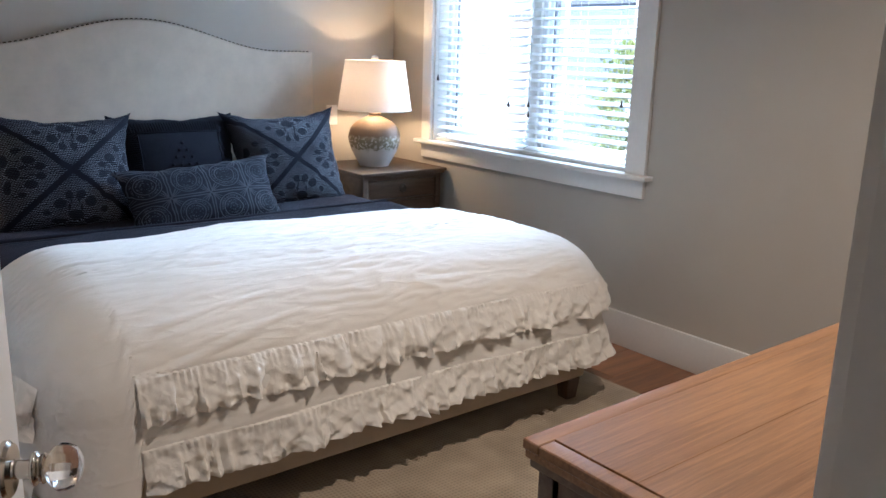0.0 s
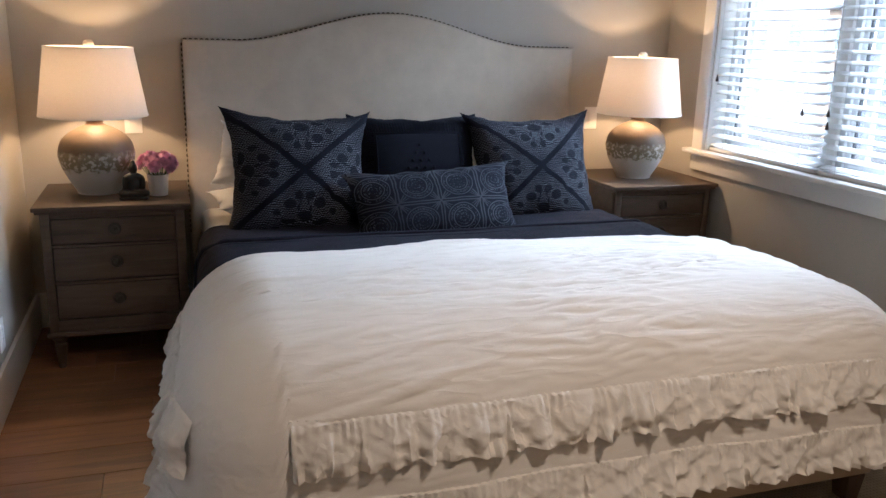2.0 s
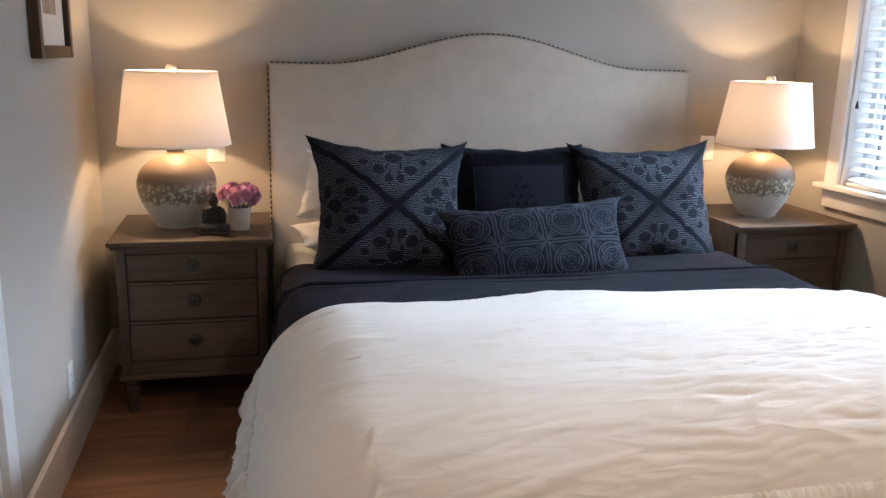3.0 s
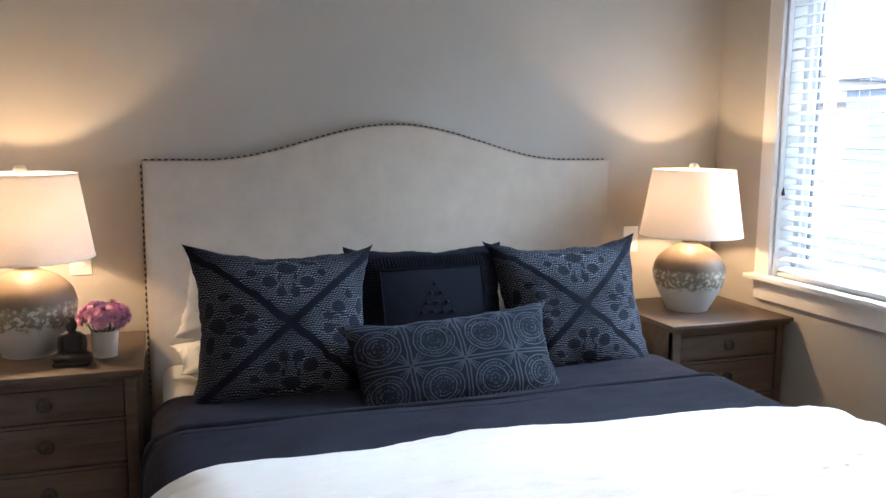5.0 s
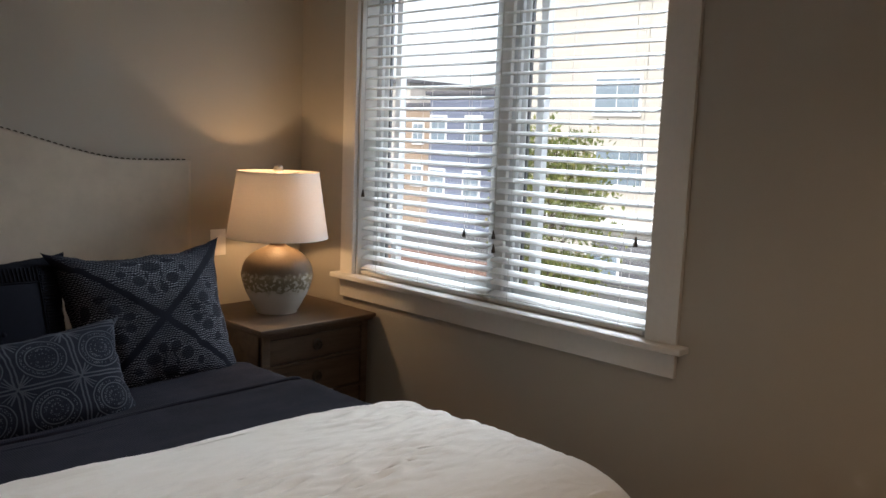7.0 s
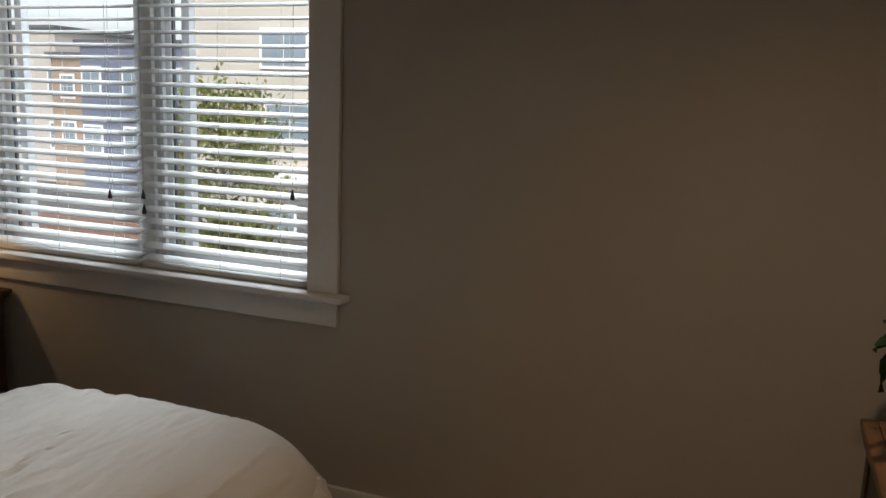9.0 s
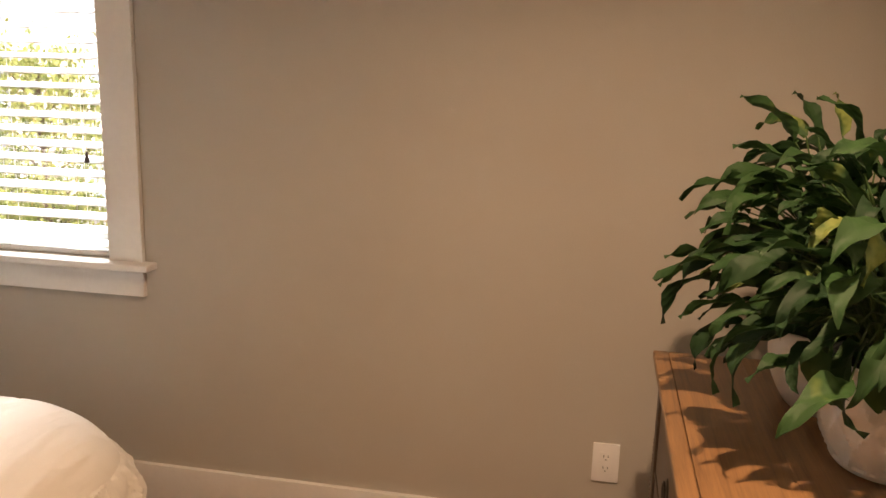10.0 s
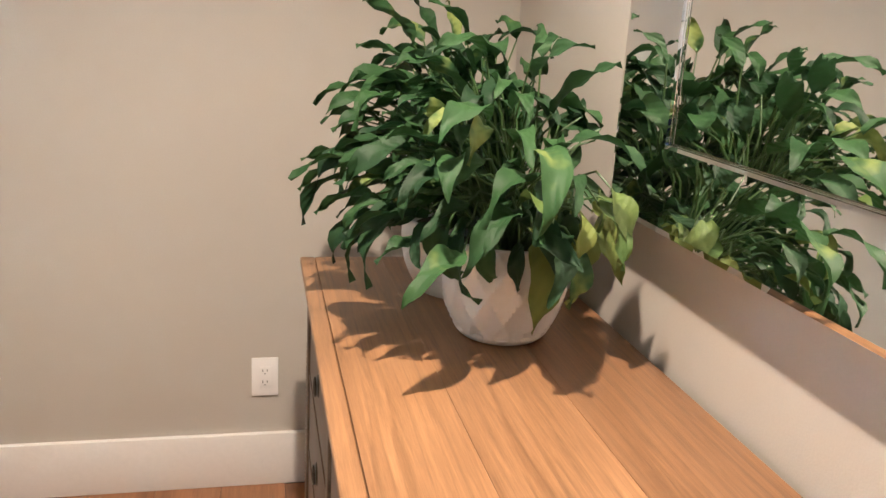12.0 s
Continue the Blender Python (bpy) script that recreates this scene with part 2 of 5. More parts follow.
def leaf_material(name, c1, c2, c3):
    m, n, l, b = node_mat(name)
    info = n.new("ShaderNodeObjectInfo")
    tc = n.new("ShaderNodeTexCoord")
    nz = n.new("ShaderNodeTexNoise")
    nz.inputs["Scale"].default_value = 18.0
    l.new(tc.outputs["Object"], nz.inputs[0])
    wv = n.new("ShaderNodeTexWave")
    wv.inputs["Scale"].default_value, wv.inputs["Distortion"].default_value = 22.0, 2.0
    wv.bands_direction = "DIAGONAL"
    l.new(tc.outputs["Object"], wv.inputs[0])
    a = n.new("ShaderNodeMath")
    a.operation = "MULTIPLY_ADD"
    a.inputs[1].default_value = 0.35
    l.new(nz.outputs[0], a.inputs[0])
    l.new(info.outputs["Random"], a.inputs[2])
    ramp = n.new("ShaderNodeValToRGB")
    e = ramp.color_ramp.elements
    e[0].position, e[0].color = 0.05, (*c1, 1)
    e[1].position, e[1].color = 1.0, (*c3, 1)
    mid = e.new(0.90)
    mid.color = (*c2, 1)
    fit_ = n.new("ShaderNodeMapRange")
    fit_.inputs[1].default_value, fit_.inputs[2].default_value = 0.15, 1.22
    l.new(a.outputs[0], fit_.inputs[0])
    l.new(fit_.outputs[0], ramp.inputs[0])
    l.new(ramp.outputs[0], b.inputs["Base Color"])
    b.inputs["Roughness"].default_value, b.inputs["Specular IOR Level"].default_value = 0.6, 0.3
    bp = n.new("ShaderNodeBump")
    bp.inputs["Strength"].default_value, bp.inputs["Distance"].default_value = 0.25, 0.004
    l.new(wv.outputs["Fac"], bp.inputs["Height"])
    l.new(bp.outputs[0], b.inputs["Normal"])
    tr = n.new("ShaderNodeBsdfTranslucent")
    l.new(ramp.outputs[0], tr.inputs[0])
    mx = n.new("ShaderNodeMixShader")
    mx.inputs[0].default_value = 0.2
    l.new(b.outputs[0], mx.inputs[1])
    l.new(tr.outputs[0], mx.inputs[2])
    l.new(mx.outputs[0], n["Material Output"].inputs[0])
    return m


LEAF = leaf_material("lily_leaf", (0.013, 0.040, 0.014), (0.036, 0.092, 0.026), (0.22, 0.27, 0.07))
PALE_LEAF = leaf_material("yellowing_lily_leaf", (0.07, 0.13, 0.03), (0.22, 0.26, 0.06), (0.42, 0.40, 0.13))


def shade_material():
    m, n, l, b = node_mat("lamp_shade_cloth")
    wv = n.new("ShaderNodeTexNoise")
    wv.inputs["Scale"].default_value = 300
    tc = n.new("ShaderNodeTexCoord")
    l.new(tc.outputs["Object"], wv.inputs[0])
    rg = n.new("ShaderNodeMapRange")
    rg.inputs[3].default_value, rg.inputs[4].default_value = 0.70, 0.86
    l.new(wv.outputs[0], rg.inputs[0])
    mix = n.new("ShaderNodeMix")
    mix.data_type, mix.blend_type = "RGBA", "MULTIPLY"
    mix.inputs[0].default_value, mix.inputs[6].default_value = 1.0, (1.0, 0.95, 0.90, 1)
    l.new(rg.outputs[0], mix.inputs[7])
    df = n.new("ShaderNodeBsdfDiffuse")
    tr = n.new("ShaderNodeBsdfTranslucent")
    l.new(mix.outputs[2], df.inputs[0])
    l.new(mix.outputs[2], tr.inputs[0])
    ms = n.new("ShaderNodeMixShader")
    ms.inputs[0].default_value = 0.34
    l.new(df.outputs[0], ms.inputs[1])
    l.new(tr.outputs[0], ms.inputs[2])
    l.new(ms.outputs[0], n["Material Output"].inputs[0])
    return m


def glass_material(name, rough=0.0, ior=1.45, tint=(1, 1, 1)):
    m, n, l, b = node_mat(name)
    b.inputs["Base Color"].default_value = (*tint, 1)
    b.inputs["Transmission Weight"].default_value, b.inputs["Roughness"].default_value, b.inputs["IOR"].default_value = 1.0, rough, ior
    return m


def mirror_material():
    m, n, l, b = node_mat("mirror_silver")
    b.inputs["Base Color"].default_value = (0.88, 0.89, 0.88, 1)
    b.inputs["Metallic"].default_value, b.inputs["Roughness"].default_value = 1.0, 0.015
    return m


SHADE = shade_material()
GLASS = glass_material("window_glass", 0.0, 1.45)
CRYSTAL = glass_material("crystal_glass", 0.0, 1.5)
MIRROR = mirror_material()


def ceramic_material():
    """Lamp base glaze: tan above, flaky pale green band, chalk white below."""
    m, n, l, b = node_mat("banded_lamp_glaze")
    tc = n.new("ShaderNodeTexCoord")
    sep = n.new("ShaderNodeSeparateXYZ")
    l.new(tc.outputs["Object"], sep.inputs[0])
    nz = n.new("ShaderNodeTexNoise")
    nz.inputs["Scale"].default_value, nz.inputs["Detail"].default_value = 38, 6
    l.new(tc.outputs["Object"], nz.inputs[0])
    ad = n.new("ShaderNodeMath")
    ad.operation = "MULTIPLY_ADD"
    ad.inputs[1].default_value = 0.055
    l.new(nz.outputs[0], ad.inputs[0])
    l.new(sep.outputs["Z"], ad.inputs[2])
    ramp = n.new("ShaderNodeValToRGB")
    ramp.color_ramp.interpolation = "LINEAR"
    e = ramp.color_ramp.elements
    e[0].position, e[0].color = 0.335, (0.60, 0.58, 0.54, 1)
    e[1].position, e[1].color = 0.95, (0.19, 0.125, 0.07, 1)
    for pos, col in ((0.375, (0.52, 0.50, 0.44)), (0.39, (0.20, 0.18, 0.12)), (0.56, (0.22, 0.19, 0.13)), (0.60, (0.12, 0.09, 0.06)), (0.72, (0.16, 0.11, 0.065))):
        k = e.new(pos)
        k.color = (*col, 1)
    sc = n.new("ShaderNodeMapRange")
    sc.inputs[1].default_value, sc.inputs[2].default_value = 0.0, 0.36
    l.new(ad.outputs[0], sc.inputs[0])
    l.new(sc.outputs[0], ramp.inputs[0])
    fl = n.new("ShaderNodeTexNoise")
    fl.inputs["Scale"].default_value, fl.inputs["Detail"].default_value = 60, 5
    l.new(tc.outputs["Object"], fl.inputs[0])
    gt = n.new("ShaderNodeMapRange")
    gt.inputs[1].default_value, gt.inputs[2].default_value = 0.50, 0.58
    l.new(fl.outputs[0], gt.inputs[0])
    band = n.new("ShaderNodeMapRange")
    band.inputs[1].default_value, band.inputs[2].default_value = 0.105, 0.125
    l.new(sep.outputs["Z"], band.inputs[0])
    band2 = n.new("ShaderNodeMapRange")
    band2.inputs[1].default_value, band2.inputs[2].default_value = 0.195, 0.165
    l.new(sep.outputs["Z"], band2.inputs[0])
    m1 = n.new("ShaderNodeMath")
    m1.operation = "MULTIPLY"
    l.new(band.outputs[0], m1.inputs[0])
    l.new(band2.outputs[0], m1.inputs[1])
    m2 = n.new("ShaderNodeMath")
    m2.operation = "MULTIPLY"
    l.new(m1.outputs[0], m2.inputs[0])
    l.new(gt.outputs[0], m2.inputs[1])
    mix = n.new("ShaderNodeMix")
    mix.data_type = "RGBA"
    l.new(m2.outputs[0], mix.inputs[0])
    l.new(ramp.outputs[0], mix.inputs[6])
    mix.inputs[7].default_value = (0.56, 0.55, 0.49, 1)
    l.new(mix.outputs[2], b.inputs["Base Color"])
    b.inputs["Roughness"].default_value = 0.55
    bp = n.new("ShaderNodeBump")
    bp.inputs["Strength"].default_value, bp.inputs["Distance"].default_value = 0.35, 0.003
    l.new(fl.outputs[0], bp.inputs["Height"])
    l.new(bp.outputs[0], b.inputs["Normal"])
    return m


GLAZE = ceramic_material()


class Field:
    """Arithmetic on node sockets, to write printed cloth patterns as formulas."""

    def __init__(self, n, l):
        self.n, self.l = n, l

    def op(self, kind, *args):
        k = self.n.new("ShaderNodeMath")
        k.operation = kind
        for i, a in enumerate(args):
            if isinstance(a, (int, float)):
                k.inputs[i].default_value = a
            else:
                self.l.new(a, k.inputs[i])
        return k.outputs[0]

    def less(self, a, b, soft=0.02):
        """1 where a < b, with a soft step."""
        k = self.n.new("ShaderNodeMapRange")
        self.l.new(a, k.inputs[0])
        k.inputs[1].default_value, k.inputs[2].default_value = b + soft, b - soft
        return k.outputs[0]

    def dist(self, a, b, ca, cb, sa=1.0, sb=1.0):
        x = self.op("MULTIPLY", self.op("SUBTRACT", a, ca), 1 / sa)
        y = self.op("MULTIPLY", self.op("SUBTRACT", b, cb), 1 / sb)
        return self.op("SQRT", self.op("ADD", self.op("MULTIPLY", x, x), self.op("MULTIPLY", y, y)))


def printed_cloth(name, kind, half_w, half_h):
    m, n, l, b = node_mat(name)
    f = Field(n, l)
    tc = n.new("ShaderNodeTexCoord")
    sep = n.new("ShaderNodeSeparateXYZ")
    l.new(tc.outputs["Object"], sep.inputs[0])
    wob = n.new("ShaderNodeTexNoise")
    wob.inputs["Scale"].default_value = 14
    l.new(tc.outputs["Object"], wob.inputs[0])
    w = f.op("MULTIPLY", f.op("SUBTRACT", wob.outputs[0], 0.5), 0.09 if kind == "cross" else 0.05)
    u = f.op("ADD", f.op("DIVIDE", sep.outputs["X"], half_w), w)
    v = f.op("ADD", f.op("DIVIDE", sep.outputs["Y"], half_h), w)
    vor = n.new("ShaderNodeTexVoronoi")
    vor.inputs["Randomness"].default_value = 0.55
    mp = n.new("ShaderNodeMapping")
    l.new(tc.outputs["Object"], mp.inputs[0])
    l.new(mp.outputs[0], vor.inputs[0])
    wear = n.new("ShaderNodeTexNoise")
    wear.inputs["Scale"].default_value, wear.inputs["Detail"].default_value = 6, 3
    l.new(tc.outputs["Object"], wear.inputs[0])
    if kind == "cross":
        vor.inputs["Scale"].default_value, vor.inputs["Randomness"].default_value = 195, 0.5
        mp.inputs["Scale"].default_value = (1, 1, 0.2)
        # rows of short dashes, wavering, each row set off from the last
        ripple = n.new("ShaderNodeTexNoise")
        ripple.inputs["Scale"].default_value, ripple.inputs["Detail"].default_value = 26, 2
        l.new(tc.outputs["Object"], ripple.inputs[0])
        line = f.op("ADD", f.op("MULTIPLY", sep.outputs["Y"], 138.0), f.op("MULTIPLY", ripple.outputs[0], 3.2))
        row_no = f.op("FLOOR", line)
        step_ = f.op("ADD", f.op("MULTIPLY", sep.outputs["X"], 92.0), f.op("MULTIPLY", row_no, 0.618))
        thin = f.less(f.op("ABSOLUTE", f.op("SUBTRACT", f.op("FRACT", line), 0.5)), 0.15, 0.06)
        long_ = f.less(f.op("ABSOLUTE", f.op("SUBTRACT", f.op("FRACT", step_), 0.5)), 0.37, 0.06)
        dots = f.op("MULTIPLY", thin, long_)
        au, av = f.op("ABSOLUTE", u), f.op("ABSOLUTE", v)
        a, c = f.op("MAXIMUM", au, av), f.op("MINIMUM", au, av)
        plain = f.less(f.op("SUBTRACT", a, c), 0.062, 0.010)
        rims = None
        # one flower in each quarter: heart, side leaves, hanging berries
        for ca, cc, ra, rc in ((0.72, 0.0, 0.085, 0.115), (0.53, 0.20, 0.085, 0.080), (0.40, 0.075, 0.070, 0.058), (0.80, 0.23, 0.038, 0.110), (0.66, 0.37, 0.055, 0.055), (0.93, 0.10, 0.03, 0.10), (0.60, 0.085, 0.06, 0.018), (0.49, 0.055, 0.06, 0.014)):
            far = f.dist(a, c, ca, cc, ra, rc)
            plain = f.op("MAXIMUM", plain, f.op("MULTIPLY", f.less(far, 0.95, 0.12), 0.82))
            ring = f.less(f.op("ABSOLUTE", f.op("SUBTRACT", far, 1.12)), 0.07, 0.03)
            rims = ring if rims is None else f.op("MAXIMUM", rims, ring)
        dots = f.op("MULTIPLY", dots, f.op("SUBTRACT", 1.0, plain))
        near = f.less(f.op("ABSOLUTE", f.op("SUBTRACT", a, 0.5)), 0.40, 0.16)
        light = f.op("MULTIPLY", dots, f.op("MINIMUM", f.op("ADD", f.op("MULTIPLY", near, 0.75), f.op("MULTIPLY", rims, 0.45)), 1.0))
        low, high = (0.0062, 0.0075, 0.0145), (0.30, 0.325, 0.37)
    else:
        mp.inputs["Scale"].default_value = (1, 1, 0.3)
        vor.inputs["Scale"].default_value = 170
        dots = f.less(vor.outputs["Distance"], 0.38, 0.08)
        du = f.op("SUBTRACT", f.op("MULTIPLY", f.op("FRACT", f.op("MULTIPLY", f.op("ADD", u, 1.0), 2.0)), 2.0), 1.0)
        dv = f.op("SUBTRACT", f.op("MULTIPLY", f.op("FRACT", f.op("ADD", v, 1.0)), 2.0), 1.0)
        r = f.dist(du, dv, 0.0, 0.0)
        light = None
        for r0, wdt, dotted in ((0.0, 0.07, 1), (0.20, 0.045, 1), (0.36, 0.045, 1), (0.50, 0.018, 0), (0.62, 0.05, 1), (0.76, 0.018, 0)):
            ring = f.less(f.op("ABSOLUTE", f.op("SUBTRACT", r, r0)), wdt, 0.012)
            if dotted:
                ring = f.op("MULTIPLY", ring, dots)
            light = ring if light is None else f.op("MAXIMUM", light, ring)
        adu, adv = f.op("ABSOLUTE", du), f.op("ABSOLUTE", dv)
        edge = f.less(f.op("ABSOLUTE", f.op("SUBTRACT", f.op("MAXIMUM", adu, adv), 0.93)), 0.028, 0.012)
        outside = f.op("SUBTRACT", 1.0, f.less(r, 0.84, 0.02))
        for k in (1.0, 0.62, 1.6):
            ray = f.less(f.op("ABSOLUTE", f.op("SUBTRACT", f.op("SUBTRACT", 1.0, adu), f.op("MULTIPLY", f.op("SUBTRACT", 1.0, adv), k))), 0.03, 0.012)
            edge = f.op("MAXIMUM", edge, f.op("MULTIPLY", ray, outside))
        light = f.op("MAXIMUM", light, f.op("MULTIPLY", edge, 0.75))
        low, high = (0.0095, 0.0115, 0.020), (0.080, 0.089, 0.106)
    worn = n.new("ShaderNodeMapRange")
    worn.inputs[1].default_value, worn.inputs[2].default_value = 0.3, 0.65
    worn.inputs[3].default_value, worn.inputs[4].default_value = 0.5, 1.0
    l.new(wear.outputs[0], worn.inputs[0])
    light = f.op("MULTIPLY", light, worn.outputs[0])
    mix = n.new("ShaderNodeMix")
    mix.data_type = "RGBA"
    l.new(light, mix.inputs[0])
    mix.inputs[6].default_value, mix.inputs[7].default_value = (*low, 1), (*high, 1)
    l.new(mix.outputs[2], b.inputs["Base Color"])
    b.inputs["Roughness"].default_value, b.inputs["Specular IOR Level"].default_value = 0.9, 0.15
    bp = n.new("ShaderNodeBump")
    bp.inputs["Strength"].default_value, bp.inputs["Distance"].default_value = 0.3, 0.003
    l.new(vor.outputs["Distance"], bp.inputs["Height"])
    l.new(bp.outputs[0], b.inputs["Normal"])
    return m


CROSS = printed_cloth("dotted_cross_print", "cross", 0.315, 0.265)
MEDAL = printed_cloth("medallion_print", "medallion", 0.375, 0.16)
BLACKISH = weave("dark_navy_slub", (0.006, 0.0072, 0.013), 0.004, 0.3, 0.9, 0.5, sheen=0.0, flat=True, gloss=0.15)


# ---- mesh helpers ----
def finish(bm, name, material, smooth=35):
    me = bpy.data.meshes.new(name)
    bmesh.ops.recalc_face_normals(bm, faces=bm.faces)
    bm.to_mesh(me)
    bm.free()
    if material:
        me.materials.append(material)
    if smooth:
        for p in me.polygons:
            p.use_smooth = True
        me.set_sharp_from_angle(angle=radians(smooth))
    return me


def part(name, bm, material, parent=None, label="", at=None, smooth=35):
    me = bm if isinstance(bm, bpy.types.Mesh) else finish(bm, name, material, smooth)
    ob = new(name, me)
    if at is not None:
        ob.matrix_basis = at
    ob.parent = parent
    if label:
        tagged(ob, label)
    return ob


def thing(name, place, label, category, group="", kind=""):
    ob = new(name)
    ob.empty_display_size = 0.1
    ob.matrix_basis = place if isinstance(place, Matrix) else pose(*place)
    return tagged(ob, label, category, group, kind)


def box(x0, y0, z0, x1, y1, z1, bevel=0.0, seg=2, bm=None):
    bm = bm or bmesh.new()
    lo, hi = (min(x0, x1), min(y0, y1), min(z0, z1)), (max(x0, x1), max(y0, y1), max(z0, z1))
    m = Matrix.Translation([(a + b) / 2 for a, b in zip(lo, hi)]) @ Matrix.Diagonal([b - a for a, b in zip(lo, hi)] + [1])
    made = bmesh.ops.create_cube(bm, size=1, matrix=m)["verts"]
    if bevel:
        edges = list({e for v in made for e in v.link_edges})
        bmesh.ops.bevel(bm, geom=edges, offset=bevel, segments=seg, affect="EDGES", profile=0.6)
    return bm


def lathe(profile, seg=40, bm=None, shift=(0, 0, 0)):
    """Turns (radius, z) pairs about z."""
    bm = bm or bmesh.new()
    rings = []
    for r, z in profile:
        if r < 1e-5:
            rings.append([bm.verts.new((shift[0], shift[1], z + shift[2]))])
        else:
            rings.append([bm.verts.new((shift[0] + r * math.cos(2 * math.pi * i / seg), shift[1] + r * math.sin(2 * math.pi * i / seg), z + shift[2])) for i in range(seg)])
    for a, b in zip(rings, rings[1:]):
        for i in range(seg):
            j = (i + 1) % seg
            if len(a) == 1 and len(b) == 1:
                continue
            if len(a) == 1:
                bm.faces.new((a[0], b[i], b[j]))
            elif len(b) == 1:
                bm.faces.new((a[i], a[j], b[0]))
            else:
                bm.faces.new((a[i], a[j], b[j], b[i]))
    return bm


def smooth_profile(points, steps=6):
    """Catmull-Rom through (r, z) pairs."""
    out = []
    p = [points[0], *points, points[-1]]
    for i in range(1, len(p) - 2):
        for k in range(steps):
            t = k / steps
            out.append(tuple(0.5 * (2 * b + (c - a) * t + (2 * a - 5 * b + 4 * c - d) * t * t + (3 * b - a - 3 * c + d) * t ** 3)
                             for a, b, c, d in zip(p[i - 1], p[i], p[i + 1], p[i + 2])))
    out.append(points[-1])
    return [(max(r, 0.0), z) for r, z in out]


def tube(points, radius, seg=8, bm=None, taper=None):
    bm = bm or bmesh.new()
    pts = [Vector(p) for p in points]
    rings = []
    for i, p in enumerate(pts):
        d = (pts[min(i + 1, len(pts) - 1)] - pts[max(i - 1, 0)]).normalized()
        s = d.orthogonal().normalized() if i == 0 else (side - d * side.dot(d)).normalized()
        side = s
        t = d.cross(s)
        r = radius if taper is None else radius + (taper - radius) * i / (len(pts) - 1)
        rings.append([bm.verts.new(p + (s * math.cos(a) + t * math.sin(a)) * r) for a in [2 * math.pi * k / seg for k in range(seg)]])
    for a, b in zip(rings, rings[1:]):
        for k in range(seg):
            bm.faces.new((a[k], a[(k + 1) % seg], b[(k + 1) % seg], b[k]))
    bm.faces.new(rings[0][::-1])
    bm.faces.new(rings[-1])
    return bm


def grid_mesh(nu, nv, fn, bm=None):
    """A sheet from fn(i/nu, j/nv)."""
    bm = bm or bmesh.new()
    v = [[bm.verts.new(fn(i / nu, j / nv)) for j in range(nv + 1)] for i in range(nu + 1)]
    for i in range(nu):
        for j in range(nv):
            bm.faces.new((v[i][j], v[i + 1][j], v[i + 1][j + 1], v[i][j + 1]))
    return bm


def extruded(profile, y0, y1, bm=None):
    """A closed outline of (x, z) pairs, carried from y0 to y1."""
    bm = bm or bmesh.new()
    a = [bm.verts.new((x, y0, z)) for x, z in profile]
    b = [bm.verts.new((x, y1, z)) for x, z in profile]
    k = len(profile)
    for i in range(k):
        bm.faces.new((a[i], a[(i + 1) % k], b[(i + 1) % k], b[i]))
    bm.faces.new(a[::-1])
    bm.faces.new(b)
    return bm


def structure(name, bm, material, label, smooth=0):
    return tagged(part(name, bm, material, smooth=smooth), label, name.split("_")[0], "", "structure")


# ---- room shell ----
WY0, WY1, WZ0, WZ1 = -0.435, -1.973, 0.860, 2.20      # window opening
bm = bmesh.new()
box(XE, YN + WALL, 0, XE + 0.17, WY0, ZC, bm=bm)
box(XE, WY1, 0, XE + 0.17, YS - WALL, ZC, bm=bm)
box(XE, WY0, 0, XE + 0.17, WY1, WZ0, bm=bm)
box(XE, WY0, WZ1, XE + 0.17, WY1, ZC, bm=bm)
structure("wall_east", bm, WALL_PAINT, "warm greige painted wall with a wide window")
structure("wall_north", box(XW - WALL, YN, 0, XE, YN + WALL, ZC), WALL_PAINT, "warm greige painted wall behind the headboard")
CL0, CL1, DZ = -1.665, -2.43, 2.04                      # closet door in the west wall
bm = bmesh.new()
box(XW - WALL, YN, 0, XW, CL0, ZC, bm=bm)
box(XW - WALL, CL1, 0, XW, YS - WALL, ZC, bm=bm)
box(XW - WALL, CL0, DZ, XW, CL1, ZC, bm=bm)
structure("wall_west", bm, WALL_PAINT, "warm greige painted wall with a closet door")
DX0, DX1 = XW + 0.005, -2.572                          # entry opening in the south wall
bm = bmesh.new()
box(DX1, YS, 0, XE, YS - WALL, ZC, bm=bm)
box(DX0, YS, DZ, DX1, YS - WALL, ZC, bm=bm)
box(XW, YS, 0, DX0, YS - WALL, ZC, bm=bm)
structure("wall_south", bm, WALL_PAINT, "warm greige painted wall with the entry doorway")
structure("ceiling", box(XW - WALL, YN + WALL, ZC, XE + 0.17, -6.1, ZC + 0.12), CEIL_PAINT, "flat off-white painted ceiling")
bm = bmesh.new()
box(-4.4, -6.0, 0, -2.0, -6.1, ZC, bm=bm)
box(-4.5, YS - WALL, 0, -4.4, -6.1, ZC, bm=bm)
box(-2.0, YS - WALL, 0, -1.9, -6.1, ZC, bm=bm)
box(-4.4, YS - WALL + 0.0, 0, XW - WALL, YS - WALL - 0.1, ZC, bm=bm)
structure("wall_hall", bm, WALL_PAINT, "plain painted walls of the hallway")
structure("ceiling_hall", box(-4.5, YS - WALL, ZC + 0.001, XW - WALL, -6.1, ZC + 0.12), CEIL_PAINT, "flat off-white hallway ceiling")
FLOOR = structure("floor", box(-4.5, YN + WALL, -0.2, XE + 0.17, -6.1, -0.012), DARK, "oak plank floor in warm brown")


def baseboard(name, x0, y0, x1, y1):
    """Board 0.172 high along a wall; (x0, y0) to (x1, y1) is its footprint."""
    bm = box(x0, y0, 0, x1, y1, 0.172, 0.003, 2)
    return structure(name, bm, TRIM, "tall white painted baseboard", smooth=30)


